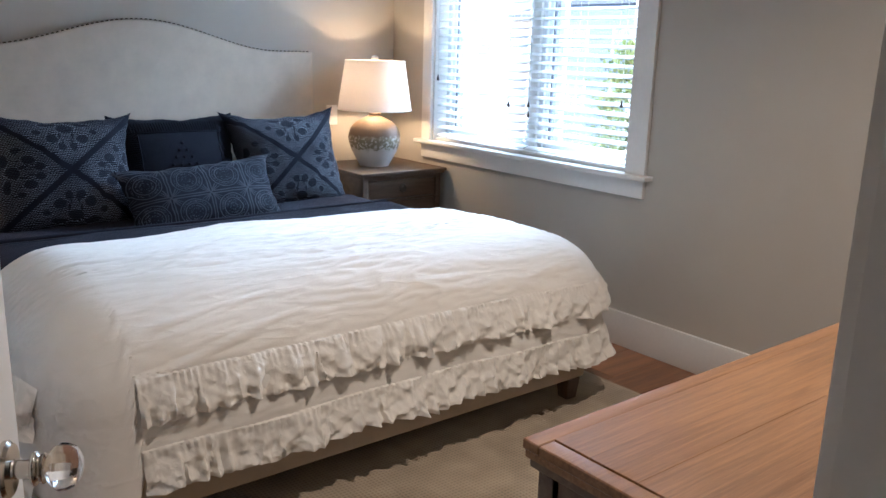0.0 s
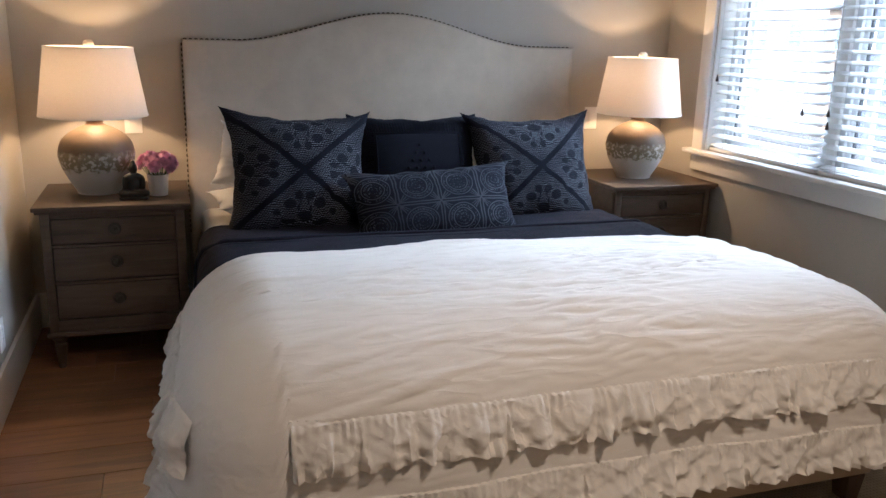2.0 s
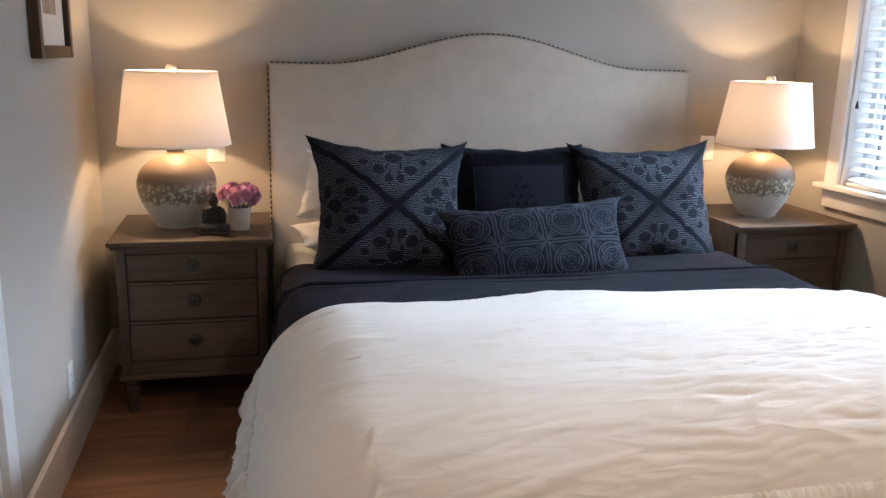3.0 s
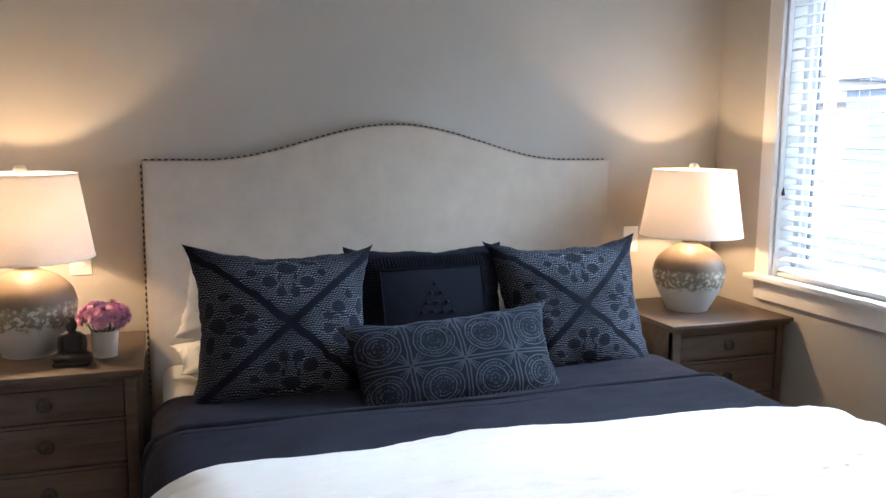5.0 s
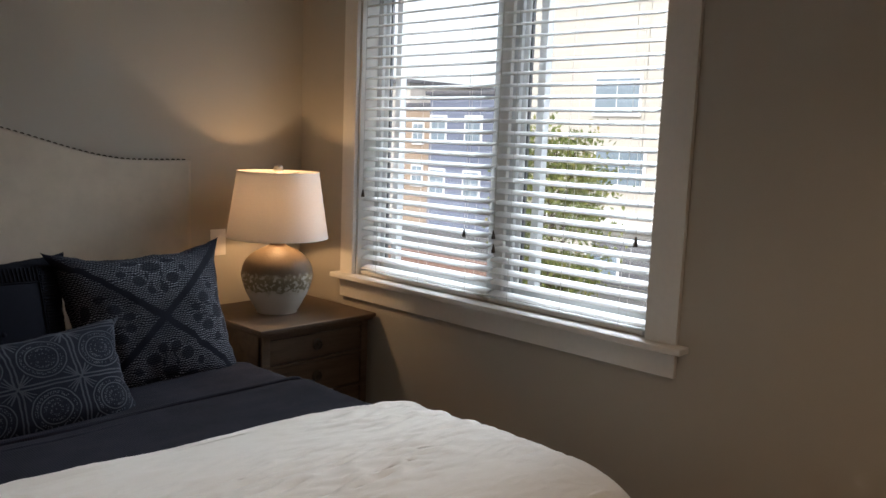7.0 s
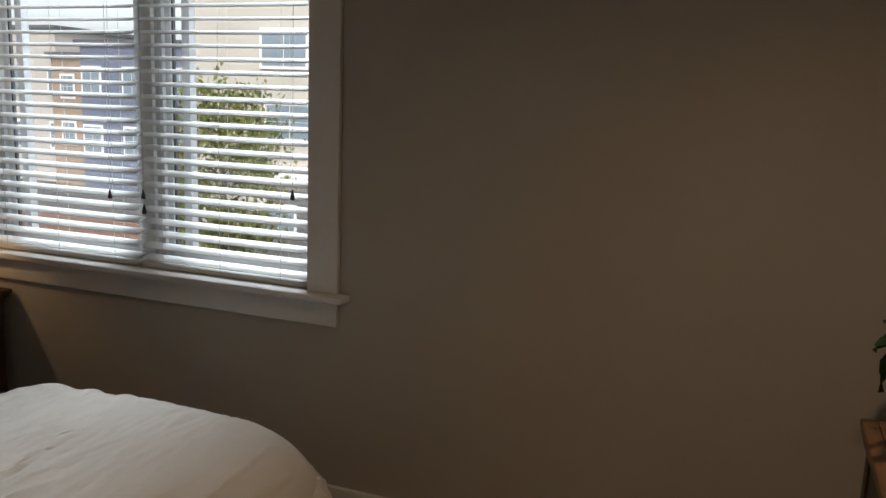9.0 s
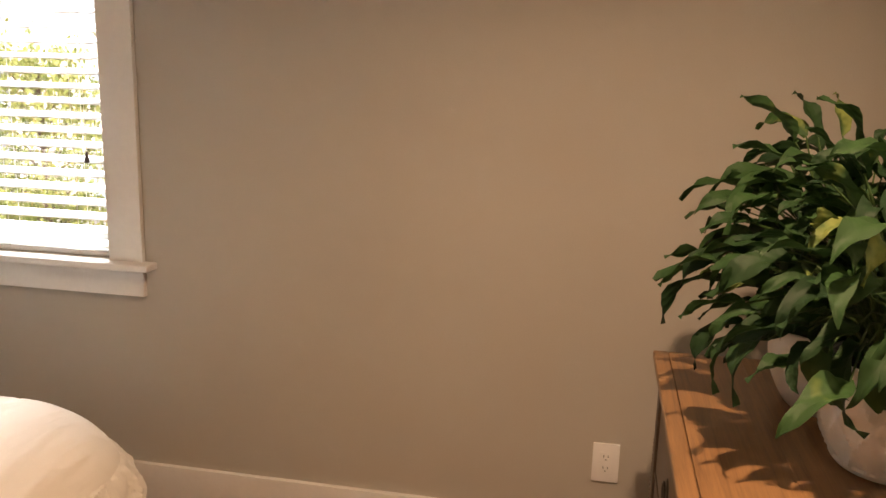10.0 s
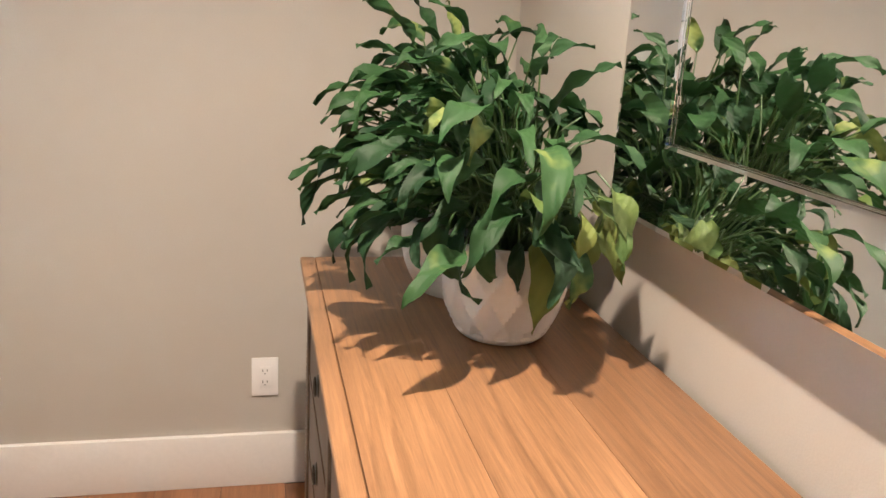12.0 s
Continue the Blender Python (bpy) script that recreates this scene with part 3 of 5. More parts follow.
baseboard("baseboard_east", XE - 0.018, YN, XE, YS)
baseboard("baseboard_north", XW + 0.018, YN - 0.018, XE - 0.018, YN)
baseboard("baseboard_west", XW, YN, XW + 0.018, CL0 + 0.092)
baseboard("baseboard_west_end", XW, CL1 - 0.092, XW + 0.018, YS)
baseboard("baseboard_south", DX1 + 0.092, YS, XE - 0.018, YS + 0.018)


# ---- window with two blinds ----
win = tagged(thing("window_1", (XE, 0, 0), "wide white-cased double window with frames set deep", "window"), kind="structure")
CW, CE = 0.088, 0.115
for name, args in (("casing", (-0.02, WY0 + CW, WZ0, 0, WY0, WZ1)), ("casing", (-0.02, WY1, WZ0, 0, WY1 - CE, WZ1)),
                   ("head_casing", (-0.024, WY0 + CW + 0.01, WZ1, 0, WY1 - CE - 0.01, WZ1 + 0.11))):
    part(name, box(*args, 0.003), TRIM, win)
part("window_sill", box(-0.062, WY0 + CW + 0.028, WZ0 - 0.022, 0.10, WY1 - CE - 0.038, WZ0, 0.006, 3), TRIM, win)
part("apron", box(-0.02, WY0 + CW, WZ0 - 0.112, 0, WY1 - CE, WZ0 - 0.022, 0.003), TRIM, win)
MUL = (-1.205, -1.255)
for y0, y1 in ((WY0, WY0 - 0.012), (WY1 + 0.012, WY1)):
    part("jamb", box(0.0005, y0, WZ0, 0.17, y1, WZ1), TRIM, win)
part("mullion", box(0.078, MUL[0], WZ0, 0.17, MUL[1], WZ1, 0.003), TRIM, win)
part("head_jamb", box(0.0005, WY0, WZ1 - 0.012, 0.17, WY1, WZ1), TRIM, win)
for y0, y1 in ((WY0 - 0.012, MUL[0]), (MUL[1], WY1 + 0.012)):
    for k, (dep, wid) in enumerate(((0.095, 0.034), (0.112, 0.058))):
        bm = bmesh.new()
        for a in ((dep, y0, WZ0, dep + 0.03, y0 - wid, WZ1 - 0.012), (dep, y1 + wid, WZ0, dep + 0.03, y1, WZ1 - 0.012),
                  (dep, y0 - wid, WZ0, dep + 0.03, y1 + wid, WZ0 + wid), (dep, y0 - wid, WZ1 - 0.012 - wid, dep + 0.03, y1 + wid, WZ1 - 0.012)):
            box(*a, 0.003, 2, bm=bm)
        part("window_frame" if k == 0 else "sash", bm, VINYL, win)
    bm = bmesh.new()
    for a in ((0.121, y0 - 0.058, WZ0 + 0.058, 0.135, y0 - 0.066, WZ1 - 0.07), (0.121, y1 + 0.066, WZ0 + 0.058, 0.135, y1 + 0.058, WZ1 - 0.07)):
        box(*a, bm=bm)
    part("glazing_seal", bm, SEAL, win)
    pane = part("pane", box(0.127, y0 - 0.058, WZ0 + 0.058, 0.131, y1 + 0.058, WZ1 - 0.07), GLASS, win)
    pane.visible_shadow = False
    # meeting stile of the sliding sash
    part("stile", box(0.104, y0 - 0.115, WZ0 + 0.058, 0.142, y0 - 0.150, WZ1 - 0.07, 0.003), VINYL, win)


def blind(y0, y1, label, tassels):
    """Two-inch slat blind; slats lean a little towards the room."""
    root = thing("window_blind", (0.045, (y0 + y1) / 2, WZ0), label, "blind", "blinds in the window")
    half = (y0 - y1) / 2
    part("headrail", box(-0.05, -half, 1.285, 0.03, half, 1.335, 0.003), SLAT, root)
    sl = bmesh.new()
    prof = [(-0.0255, -0.0028), (-0.010, 0.0006), (0.010, 0.0006), (0.0255, -0.0028), (0.0255, 0.0002), (0.010, 0.0036), (-0.010, 0.0036), (-0.0255, 0.0002)]
    slat_mesh = finish(extruded(prof, -half, half, sl), "slat", SLAT, 0)
    n = 28
    for i in range(n):
        z = 0.036 + 0.0455 * i
        if z < 1.28:
            part("slat", slat_mesh, None, root, at=pose(0, 0, z, 0, -17 + random.uniform(-1.2, 1.2), 0))
    part("bottom_rail", box(-0.026, -half, 0.001, 0.026, half, 0.018, 0.003), SLAT, root)
    for fy in (-0.72, 0.0, 0.72):
        bm = bmesh.new()
        for dx in (-0.0262, 0.0262):
            tube([(dx, fy * half, 0.012), (dx, fy * half, 1.29)], 0.0009, 5, bm)
        part("ladder_cord", bm, CORD, root)
    for fy, zt in tassels:
        cord = part("pull_cord", tube([(-0.034, fy, zt + 0.03), (-0.034, fy, 1.29)], 0.0011, 5), CORD, root)
        part("tassel", lathe([(0.0, 0.036), (0.003, 0.036), (0.004, 0.028), (0.0075, 0.012), (0.0085, 0.002), (0.0, 0.0)], 12), TASSEL, cord, at=pose(-0.034, fy, zt))
    return root


blind(WY0 - 0.014, MUL[0] - 0.014, "white faux-wood slat blind lowered over the sill, slats open", ((-0.27, 0.245), (0.37, 0.36)))
blind(MUL[1] + 0.016, WY1 + 0.03, "white faux-wood slat blind with dark cord tassels, slats open", ((-0.305, 0.30), (0.33, 0.255), (0.327, 0.20)))


# ---- doors ----
def casing(root, along, a, b, face, out, other=None):
    """Flat casing round an opening from a to b in a wall whose face is at 'face'."""
    for s0, s1, z0, z1 in ((a, a + 0.09 * (1 if a > b else -1), 0, DZ + 0.09), (b, b - 0.09 * (1 if a > b else -1), 0, DZ + 0.09), (a, b, DZ, DZ + 0.09)):
        if along == "y":
            part("casing", box(face, s0, z0, face + out, s1, z1, 0.003), TRIM, root)
        else:
            part("casing", box(s0, face, z0, s1, face + out, z1, 0.003), TRIM, root)


d2 = tagged(thing("door_2", (0, 0, 0), "closed white panelled closet door with flat casing", "door"), kind="structure")
casing(d2, "y", CL0, CL1, XW, 0.02)
part("jamb", box(XW - WALL, CL0, 0, XW, CL0 - 0.015, DZ), TRIM, d2)
part("jamb", box(XW - WALL, CL1 + 0.015, 0, XW, CL1, DZ), TRIM, d2)
part("jamb", box(XW - WALL, CL0 - 0.015, DZ - 0.015, XW, CL1 + 0.015, DZ), TRIM, d2)
part("leaf", box(XW - 0.06, CL0 - 0.018, 0.01, XW - 0.022, CL1 + 0.018, DZ - 0.018, 0.003), DOOR_PAINT, d2)
for z0, z1 in ((0.22, 0.95), (1.07, 1.90)):
    part("panel", box(XW - 0.024, CL0 - 0.13, z0, XW - 0.016, CL1 + 0.13, z1, 0.006), DOOR_PAINT, d2)

d1 = tagged(thing("door_frame_1", (0, 0, 0), "white painted entry door frame with flat casing", "door frame"), kind="structure")
bm = box(DX1 - 0.018, YS + 0.004, 0, DX1, YS - WALL - 0.004, DZ, 0.003)
part("jamb", bm, TRIM, d1)
part("stop", box(DX1 - 0.030, YS - 0.045, 0, DX1 - 0.018, YS - 0.085, DZ - 0.02, 0.003), TRIM, d1)
part("jamb", box(DX0, YS + 0.004, 0, DX0 + 0.016, YS - WALL - 0.004, DZ, 0.003), TRIM, d1)
part("jamb", box(DX0, YS + 0.004, DZ - 0.018, DX1, YS - WALL - 0.004, DZ, 0.003), TRIM, d1)
for face, out in ((YS, 0.02), (YS - WALL, -0.02)):
    part("casing", box(DX1 - 0.006, face, 0, DX1 + 0.085, face + out, DZ + 0.09, 0.003), TRIM, d1)
    part("casing", box(DX0, face, DZ, DX1 - 0.006, face + out, DZ + 0.09, 0.003), TRIM, d1)

# entry door, hinged by the west wall and standing ajar; local x runs along the leaf
DOOR_AT = pose(-3.345, -4.235, 0, 0, 0, 63.4)
door = tagged(thing("door_1", DOOR_AT, "white painted entry door standing ajar with glass knobs", "door"), kind="structure")
LEAFW = 0.845
part("leaf", box(0, -0.0175, 0.012, LEAFW, 0.0175, DZ - 0.02, 0.002), DOOR_PAINT, door)
for z0, z1 in ((0.22, 0.86), (1.05, 1.90)):
    for s in (-1, 1):
        part("panel", box(0.12, s * 0.0165, z0, LEAFW - 0.12, s * 0.0225, z1, 0.004), DOOR_PAINT, door)
for s in (-1, 1):
    prof = [(0.0, 0.0), (0.033, 0.0), (0.033, 0.005), (0.029, 0.009), (0.012, 0.010), (0.0105, 0.012), (0.0105, 0.030), (0.0, 0.030)]
    kn = part("knob_rosette", lathe(prof, 28), NICKEL, door, "polished nickel rosette", at=pose(LEAFW - 0.06, s * 0.0175, 0.945, -90 * s, 0, 0))
    part("collar", lathe(smooth_profile([(0.0, 0.030), (0.017, 0.030), (0.019, 0.034), (0.015, 0.038), (0.017, 0.043), (0.0, 0.044)], 3), 28), NICKEL, kn)
    part("glass_knob", lathe(smooth_profile([(0.0, 0.0445), (0.012, 0.0445), (0.024, 0.053), (0.0265, 0.062), (0.0225, 0.074), (0.012, 0.081), (0.0, 0.083)], 5), 12), CRYSTAL, kn, "clear faceted glass knob", smooth=20)
for z in (0.2, 1.0, 1.8):
    part("hinge", lathe([(0.0, 0.0), (0.007, 0.0), (0.007, 0.09), (0.0, 0.09)], 12), NICKEL, door, at=pose(-0.006, 0.018, z))


# ---- rug ----
def rug_fn(u, v):
    x, y = -2.72 + 2.31 * u, -1.5 - 2.05 * v
    edge = min(u, 1 - u, v, 1 - v)
    return x, y, 0.010 + 0.0015 * noise.noise((x * 8, y * 8, 0)) - (0.008 if edge == 0 else 0)


rug = part("rug", grid_mesh(60, 60, rug_fn), RUG)
tagged(rug, "flat woven beige rug under the foot of the bed", "rug")


# ---- bed ----
BX = -1.64
HBX0, HBX1, HBY0, HBY1 = -2.64, -0.64, -0.092, -0.02
bed = thing("bed", (BX, -1.2, 0), "king bed with linen headboard and upholstered rails", "bed")


def hb_top(dx):
    return 1.368 + (0.145 * 0.5 * (1 + math.cos(math.pi * min(abs(dx) / 0.77, 1.0))))


def headboard():
    bm = bmesh.new()
    n = 80
    xs = [-1.0 + 2.0 * i / n for i in range(n + 1)]
    ring = [(x, hb_top(x)) for x in xs] + [(1.0, 0.12), (-1.0, 0.12)]
    layers = []
    for y, inset in ((HBY1, 0.0), (HBY0 + 0.014, 0.0), (HBY0 + 0.004, 0.004), (HBY0, 0.014)):
        layer = []
        for x, z in ring:
            sx = x - math.copysign(inset, x) if abs(x) > 0.999 else x
            sz = z - inset if z > 0.5 else z + inset
            layer.append(bm.verts.new((sx, y + 1.2, sz)))
        layers.append(layer)
    k = len(ring)
    for a, b in zip(layers, layers[1:]):
        for i in range(k):
            bm.faces.new((a[i], a[(i + 1) % k], b[(i + 1) % k], b[i]))
    for lay in (layers[0], layers[-1]):
        # strips from the outline down to the base
        low = [bm.verts.new((v.co.x, v.co.y, 0.12 if lay is layers[0] else 0.134)) for v in lay[1:n]]
        low = [lay[n + 2]] + low + [lay[n + 1]]
        for i in range(n):
            bm.faces.new((lay[i], lay[i + 1], low[i + 1], low[i]))
    bmesh.ops.remove_doubles(bm, verts=bm.verts, dist=1e-5)
    return bm


head = part("headboard", headboard(), LINEN, bed, "beige linen headboard with a camel-back top")
nail_mesh = finish(lathe([(0.0085, 0.0), (0.008, 0.003), (0.0045, 0.0055), (0.0, 0.006)], 10), "nail", NAIL)
x = -0.985
while x < 0.99:
    slope = math.atan2(hb_top(x + 0.005) - hb_top(x - 0.005), 0.01)
    part("nail", nail_mesh, None, head, at=pose(x, HBY0 + 1.2 + 0.012, hb_top(x) - 0.0008, 0, -math.degrees(slope), 0))
    x += 0.0245 * math.cos(slope)
for side in (-1,):
    z = 1.345
    while z > 0.45:
        part("nail", nail_mesh, None, head, at=pose(side * 0.9995, HBY0 + 1.2 + 0.012, z, 0, side * 90, 0))
        z -= 0.0245
# rails (local to the bed)
FOOT = -2.365
for args in ((-0.935, FOOT + 1.2, 0.105, 0.935, FOOT + 1.26, 0.36), (-0.985, -1.09 + 0.0, 0.105, -0.925, 1.105, 0.36), (0.925, -1.09, 0.105, 0.985, 1.105, 0.36)):
    x0, y0, z0, x1, y1, z1 = args
    if x0 == -0.935:
        x0, x1 = -0.985, 0.985
    else:
        y0 = FOOT + 1.262
    part("rail", box(x0, y0, z0, x1, y1, z1, 0.014, 3), RAIL_CLOTH, bed, "tan upholstered rail")
for sx in (-0.93, 0.93):
    for y in (FOOT + 1.24, 0.95):
        bm = bmesh.new()
        r0, r1, h = 0.027, 0.036, 0.105
        vs = [[bm.verts.new((sx + a * r, y + b * r, z)) for a, b in ((-1, -1), (1, -1), (1, 1), (-1, 1))] for r, z in ((r0, 0.012 if y < 0 else 0), (r1, h))]
        for i in range(4):
            bm.faces.new((vs[0][i], vs[0][(i + 1) % 4], vs[1][(i + 1) % 4], vs[1][i]))
        bm.faces.new(vs[0][::-1])
        bm.faces.new(vs[1])
        bmesh.ops.bevel(bm, geom=bm.edges[:], offset=0.003, segments=2, affect="EDGES")
        part("leg", bm, FRAME_WOOD, bed, "dark tapered wooden leg")
mat_ob = part("mattress", box(BX - 0.955, -0.11, 0.30, BX + 0.955, FOOT + 0.03, 0.585, 0.06, 5), WHITE_CLOTH)
tagged(mat_ob, "mattress in a white fitted sheet on the bed", "mattress")


def drape(dist, radius, flare):
    """How far out and down a cloth lies that runs 'dist' past the edge of a flat top."""
    arc = radius * math.pi / 2
    if dist <= 0:
        return 0.0, 0.0
    if dist < arc:
        a = dist / radius
        return radius * math.sin(a), radius * (1 - math.cos(a))
    rest = dist - arc
    return radius + flare * rest, radius + rest


class Cover:
    """A cloth laid over a bed-shaped block: flat part, round edges, hanging sides, soft corners."""

    def __init__(self, half, head, foot, top, radius, flare, droop=0.0, shift=0.0, skew=0.0):
        self.half, self.head, self.foot, self.top, self.radius, self.flare, self.droop, self.shift, self.skew = half, head, foot, top, radius, flare, droop, shift, skew

    def at(self, a, b, lift=0.0, drop_extra=0.0):
        """a: across from the middle line; b: along from the head edge; both along the cloth."""
        dx = max(abs(a) - self.half, 0.0)
        flat = self.head - self.foot
        dy = max(b - flat, 0.0)
        d = max(dx, dy)
        ang = 0.0 if d == 0 else math.atan2(dy, dx)
        if self.droop and a < 0 and dx > 0 and dy > 0:
            # the free corner hangs lower and ends in a fold
            d *= 1 + self.droop * math.sin(math.pi * (ang / (math.pi / 2)) ** 3)
        out, down = drape(d, self.radius + lift, self.flare)
        cx, cy = max(min(a, self.half), -self.half), self.head - min(b, flat)
        sx = math.copysign(1, a)
        x, y = BX + self.shift + cx + sx * out * math.cos(ang), cy - out * math.sin(ang)
        if a < 0:
            x -= self.skew * min(b / flat, 1.0) * min(1.0, abs(a) / self.half)
        return Vector((x, y, self.top + lift - down - drop_extra)), Vector((sx * math.cos(ang), -math.sin(ang), 0)), d


def wrinkle(x, y, k):
    bend = 0.10 * noise.noise((x * 1.6, y * 1.2, k + 4))
    y2 = y + bend
    soft = 0.009 * noise.noise((x * 2.2, y * 3.0, k)) + 0.005 * noise.noise((x * 2.6 + 3, y2 * 8, k))
    patch = max(0.0, 0.30 + noise.noise((x * 1.7, y * 2.3, k + 8)))
    crease = 0.012 * max(0.0, 1 - 5 * abs(noise.noise((x * 1.8, y2 * 9, k)))) * patch
    crease += 0.010 * max(0.0, 1 - 4 * abs(noise.noise((x * 3.1 + 5, y2 * 19 + x, k + 1)))) * max(0.0, 0.2 + noise.noise((x * 2.1, y * 2.9, k + 11)))
    fine = 0.0062 * (1 - 2.5 * abs(noise.noise((x * 8 + y * 6, y2 * 30, k + 2)))) * max(0.25, min(1.0, 0.6 + 1.6 * noise.noise((x * 2.4, y * 3.1, k + 21))))
    return soft + crease + fine


# dark coverlet: long layer and a folded-back upper layer
cov = Cover(0.90, -0.60, -2.2, 0.597, 0.075, 0.05)


def coverlet_sheet(b0, b1, lift, drop, nu=110, nv=50):
    def fn(u, v):
        a, b = (u - 0.5) * 2 * (0.90 + drop), b0 + (b1 - b0) * v
        p, out, d = cov.at(a, b, lift)
        w = 0.006 * noise.noise((a * 3, b * 4, lift * 50)) + 0.005 * (1 - abs(noise.noise((a * 4, b * 14, 2 + lift * 30))))
        if d > 0.1:
            w += 0.012 * noise.noise((b * 6, d * 2, 5)) * min(1, (d - 0.1) * 6)
        edge = 0.004 if v in (0, 1) else 0
        if d > 0:
            p = p + out * w
            p.z += w * 0.4
        else:
            p.z += w
        p.z -= edge
        return p
    return grid_mesh(nu, nv, fn)


c1 = part("coverlet", coverlet_sheet(0.02, 1.25, 0.004, 0.42), NAVY)
tagged(c1, "dark navy woven coverlet spread over the mattress", "coverlet")
sol = c1.modifiers.new("thick", "SOLIDIFY")
sol.thickness, sol.offset = 0.006, 1
c2 = part("coverlet_fold", coverlet_sheet(0.405, 1.25, 0.022, 0.34), NAVY, c1, "upper folded layer of the coverlet")
sol = c2.modifiers.new("thick", "SOLIDIFY")
sol.thickness, sol.offset = 0.007, 1

for b0, lift in ((0.405, 0.034), (0.455, 0.027)):
    pts = []
    for i in range(121):
        a = -1.16 + 2.32 * i / 120
        p, out, d = cov.at(a, b0 + 0.02 * noise.noise((a * 2, b0, 3)) - 0.03 * max(0.0, abs(a) - 0.6), 0.0)
        p = p + out * (lift if d > 0.03 else 0)
        p.z += lift * max(0.0, 1 - d / 0.1)
        pts.append(tuple(p))
    part("hem", tube(pts, 0.0085, 8), NAVY, c1, "turned hem")

# duvet
duv = Cover(0.84, -1.44, -2.17, 0.694, 0.26, 0.10, 0.36, 0.03, 0.045)
DUV_LEN, DUV_DROP = 0.73, 0.56


def duvet_point(a, b, lift=0.0):
    p, out, d = duv.at(a, b, lift)
    t = min(1.0, d / 0.3)
    corner = min(1.0, max(0.0, min(abs(a) - 0.84, b - 0.73)) / 0.05)
    w = (1 - 0.92 * corner) * wrinkle(a, b, 1.0) * (1 - 0.65 * max(0.0, min(1.0, (d - 0.15) / 0.2)))
    # soft crown over the bed, fuller near the foot edge
    p.z += 0.030 * math.exp(-((b - 0.55) / 0.38) ** 2) * (1 - t)
    p.z -= 0.046 * (max(min(a, 0.87), 0.0) / 0.87) ** 3 * (1 - 0.7 * t)
    hang = max(0.0, d - 0.28)
    fold = 0.022 * (1 - 0.6 * corner) * noise.noise((a * 3.2 + 7, b * 3.2, 3)) * min(1.0, hang * 5)
    p += out * (w * t + fold)
    p.z += w * (1 - t)
    return p, out, d


def duvet():
    def fn(u, v):
        a = (u - 0.5) * 2 * (0.84 + DUV_DROP)
        b = v * (DUV_LEN + DUV_DROP)
        p, out, d = duvet_point(a, b)
        # rolled head edge
        h = b / 0.10
        if h < 1:
            p.z -= (0.075 if d < 0.05 else 0.06) * (1 - math.sqrt(max(0.0, 1 - (1 - h) ** 2)))
            p.y += 0.012 * noise.noise((a * 2.3, 0, 9))
        return p
    return grid_mesh(340, 300, fn)


dv = part("duvet", duvet(), DUVET)
tagged(dv, "white washed-linen duvet with two ruffled tiers at the foot", "duvet")
sol = dv.modifiers.new("thick", "SOLIDIFY")
sol.thickness, sol.offset = 0.012, -1


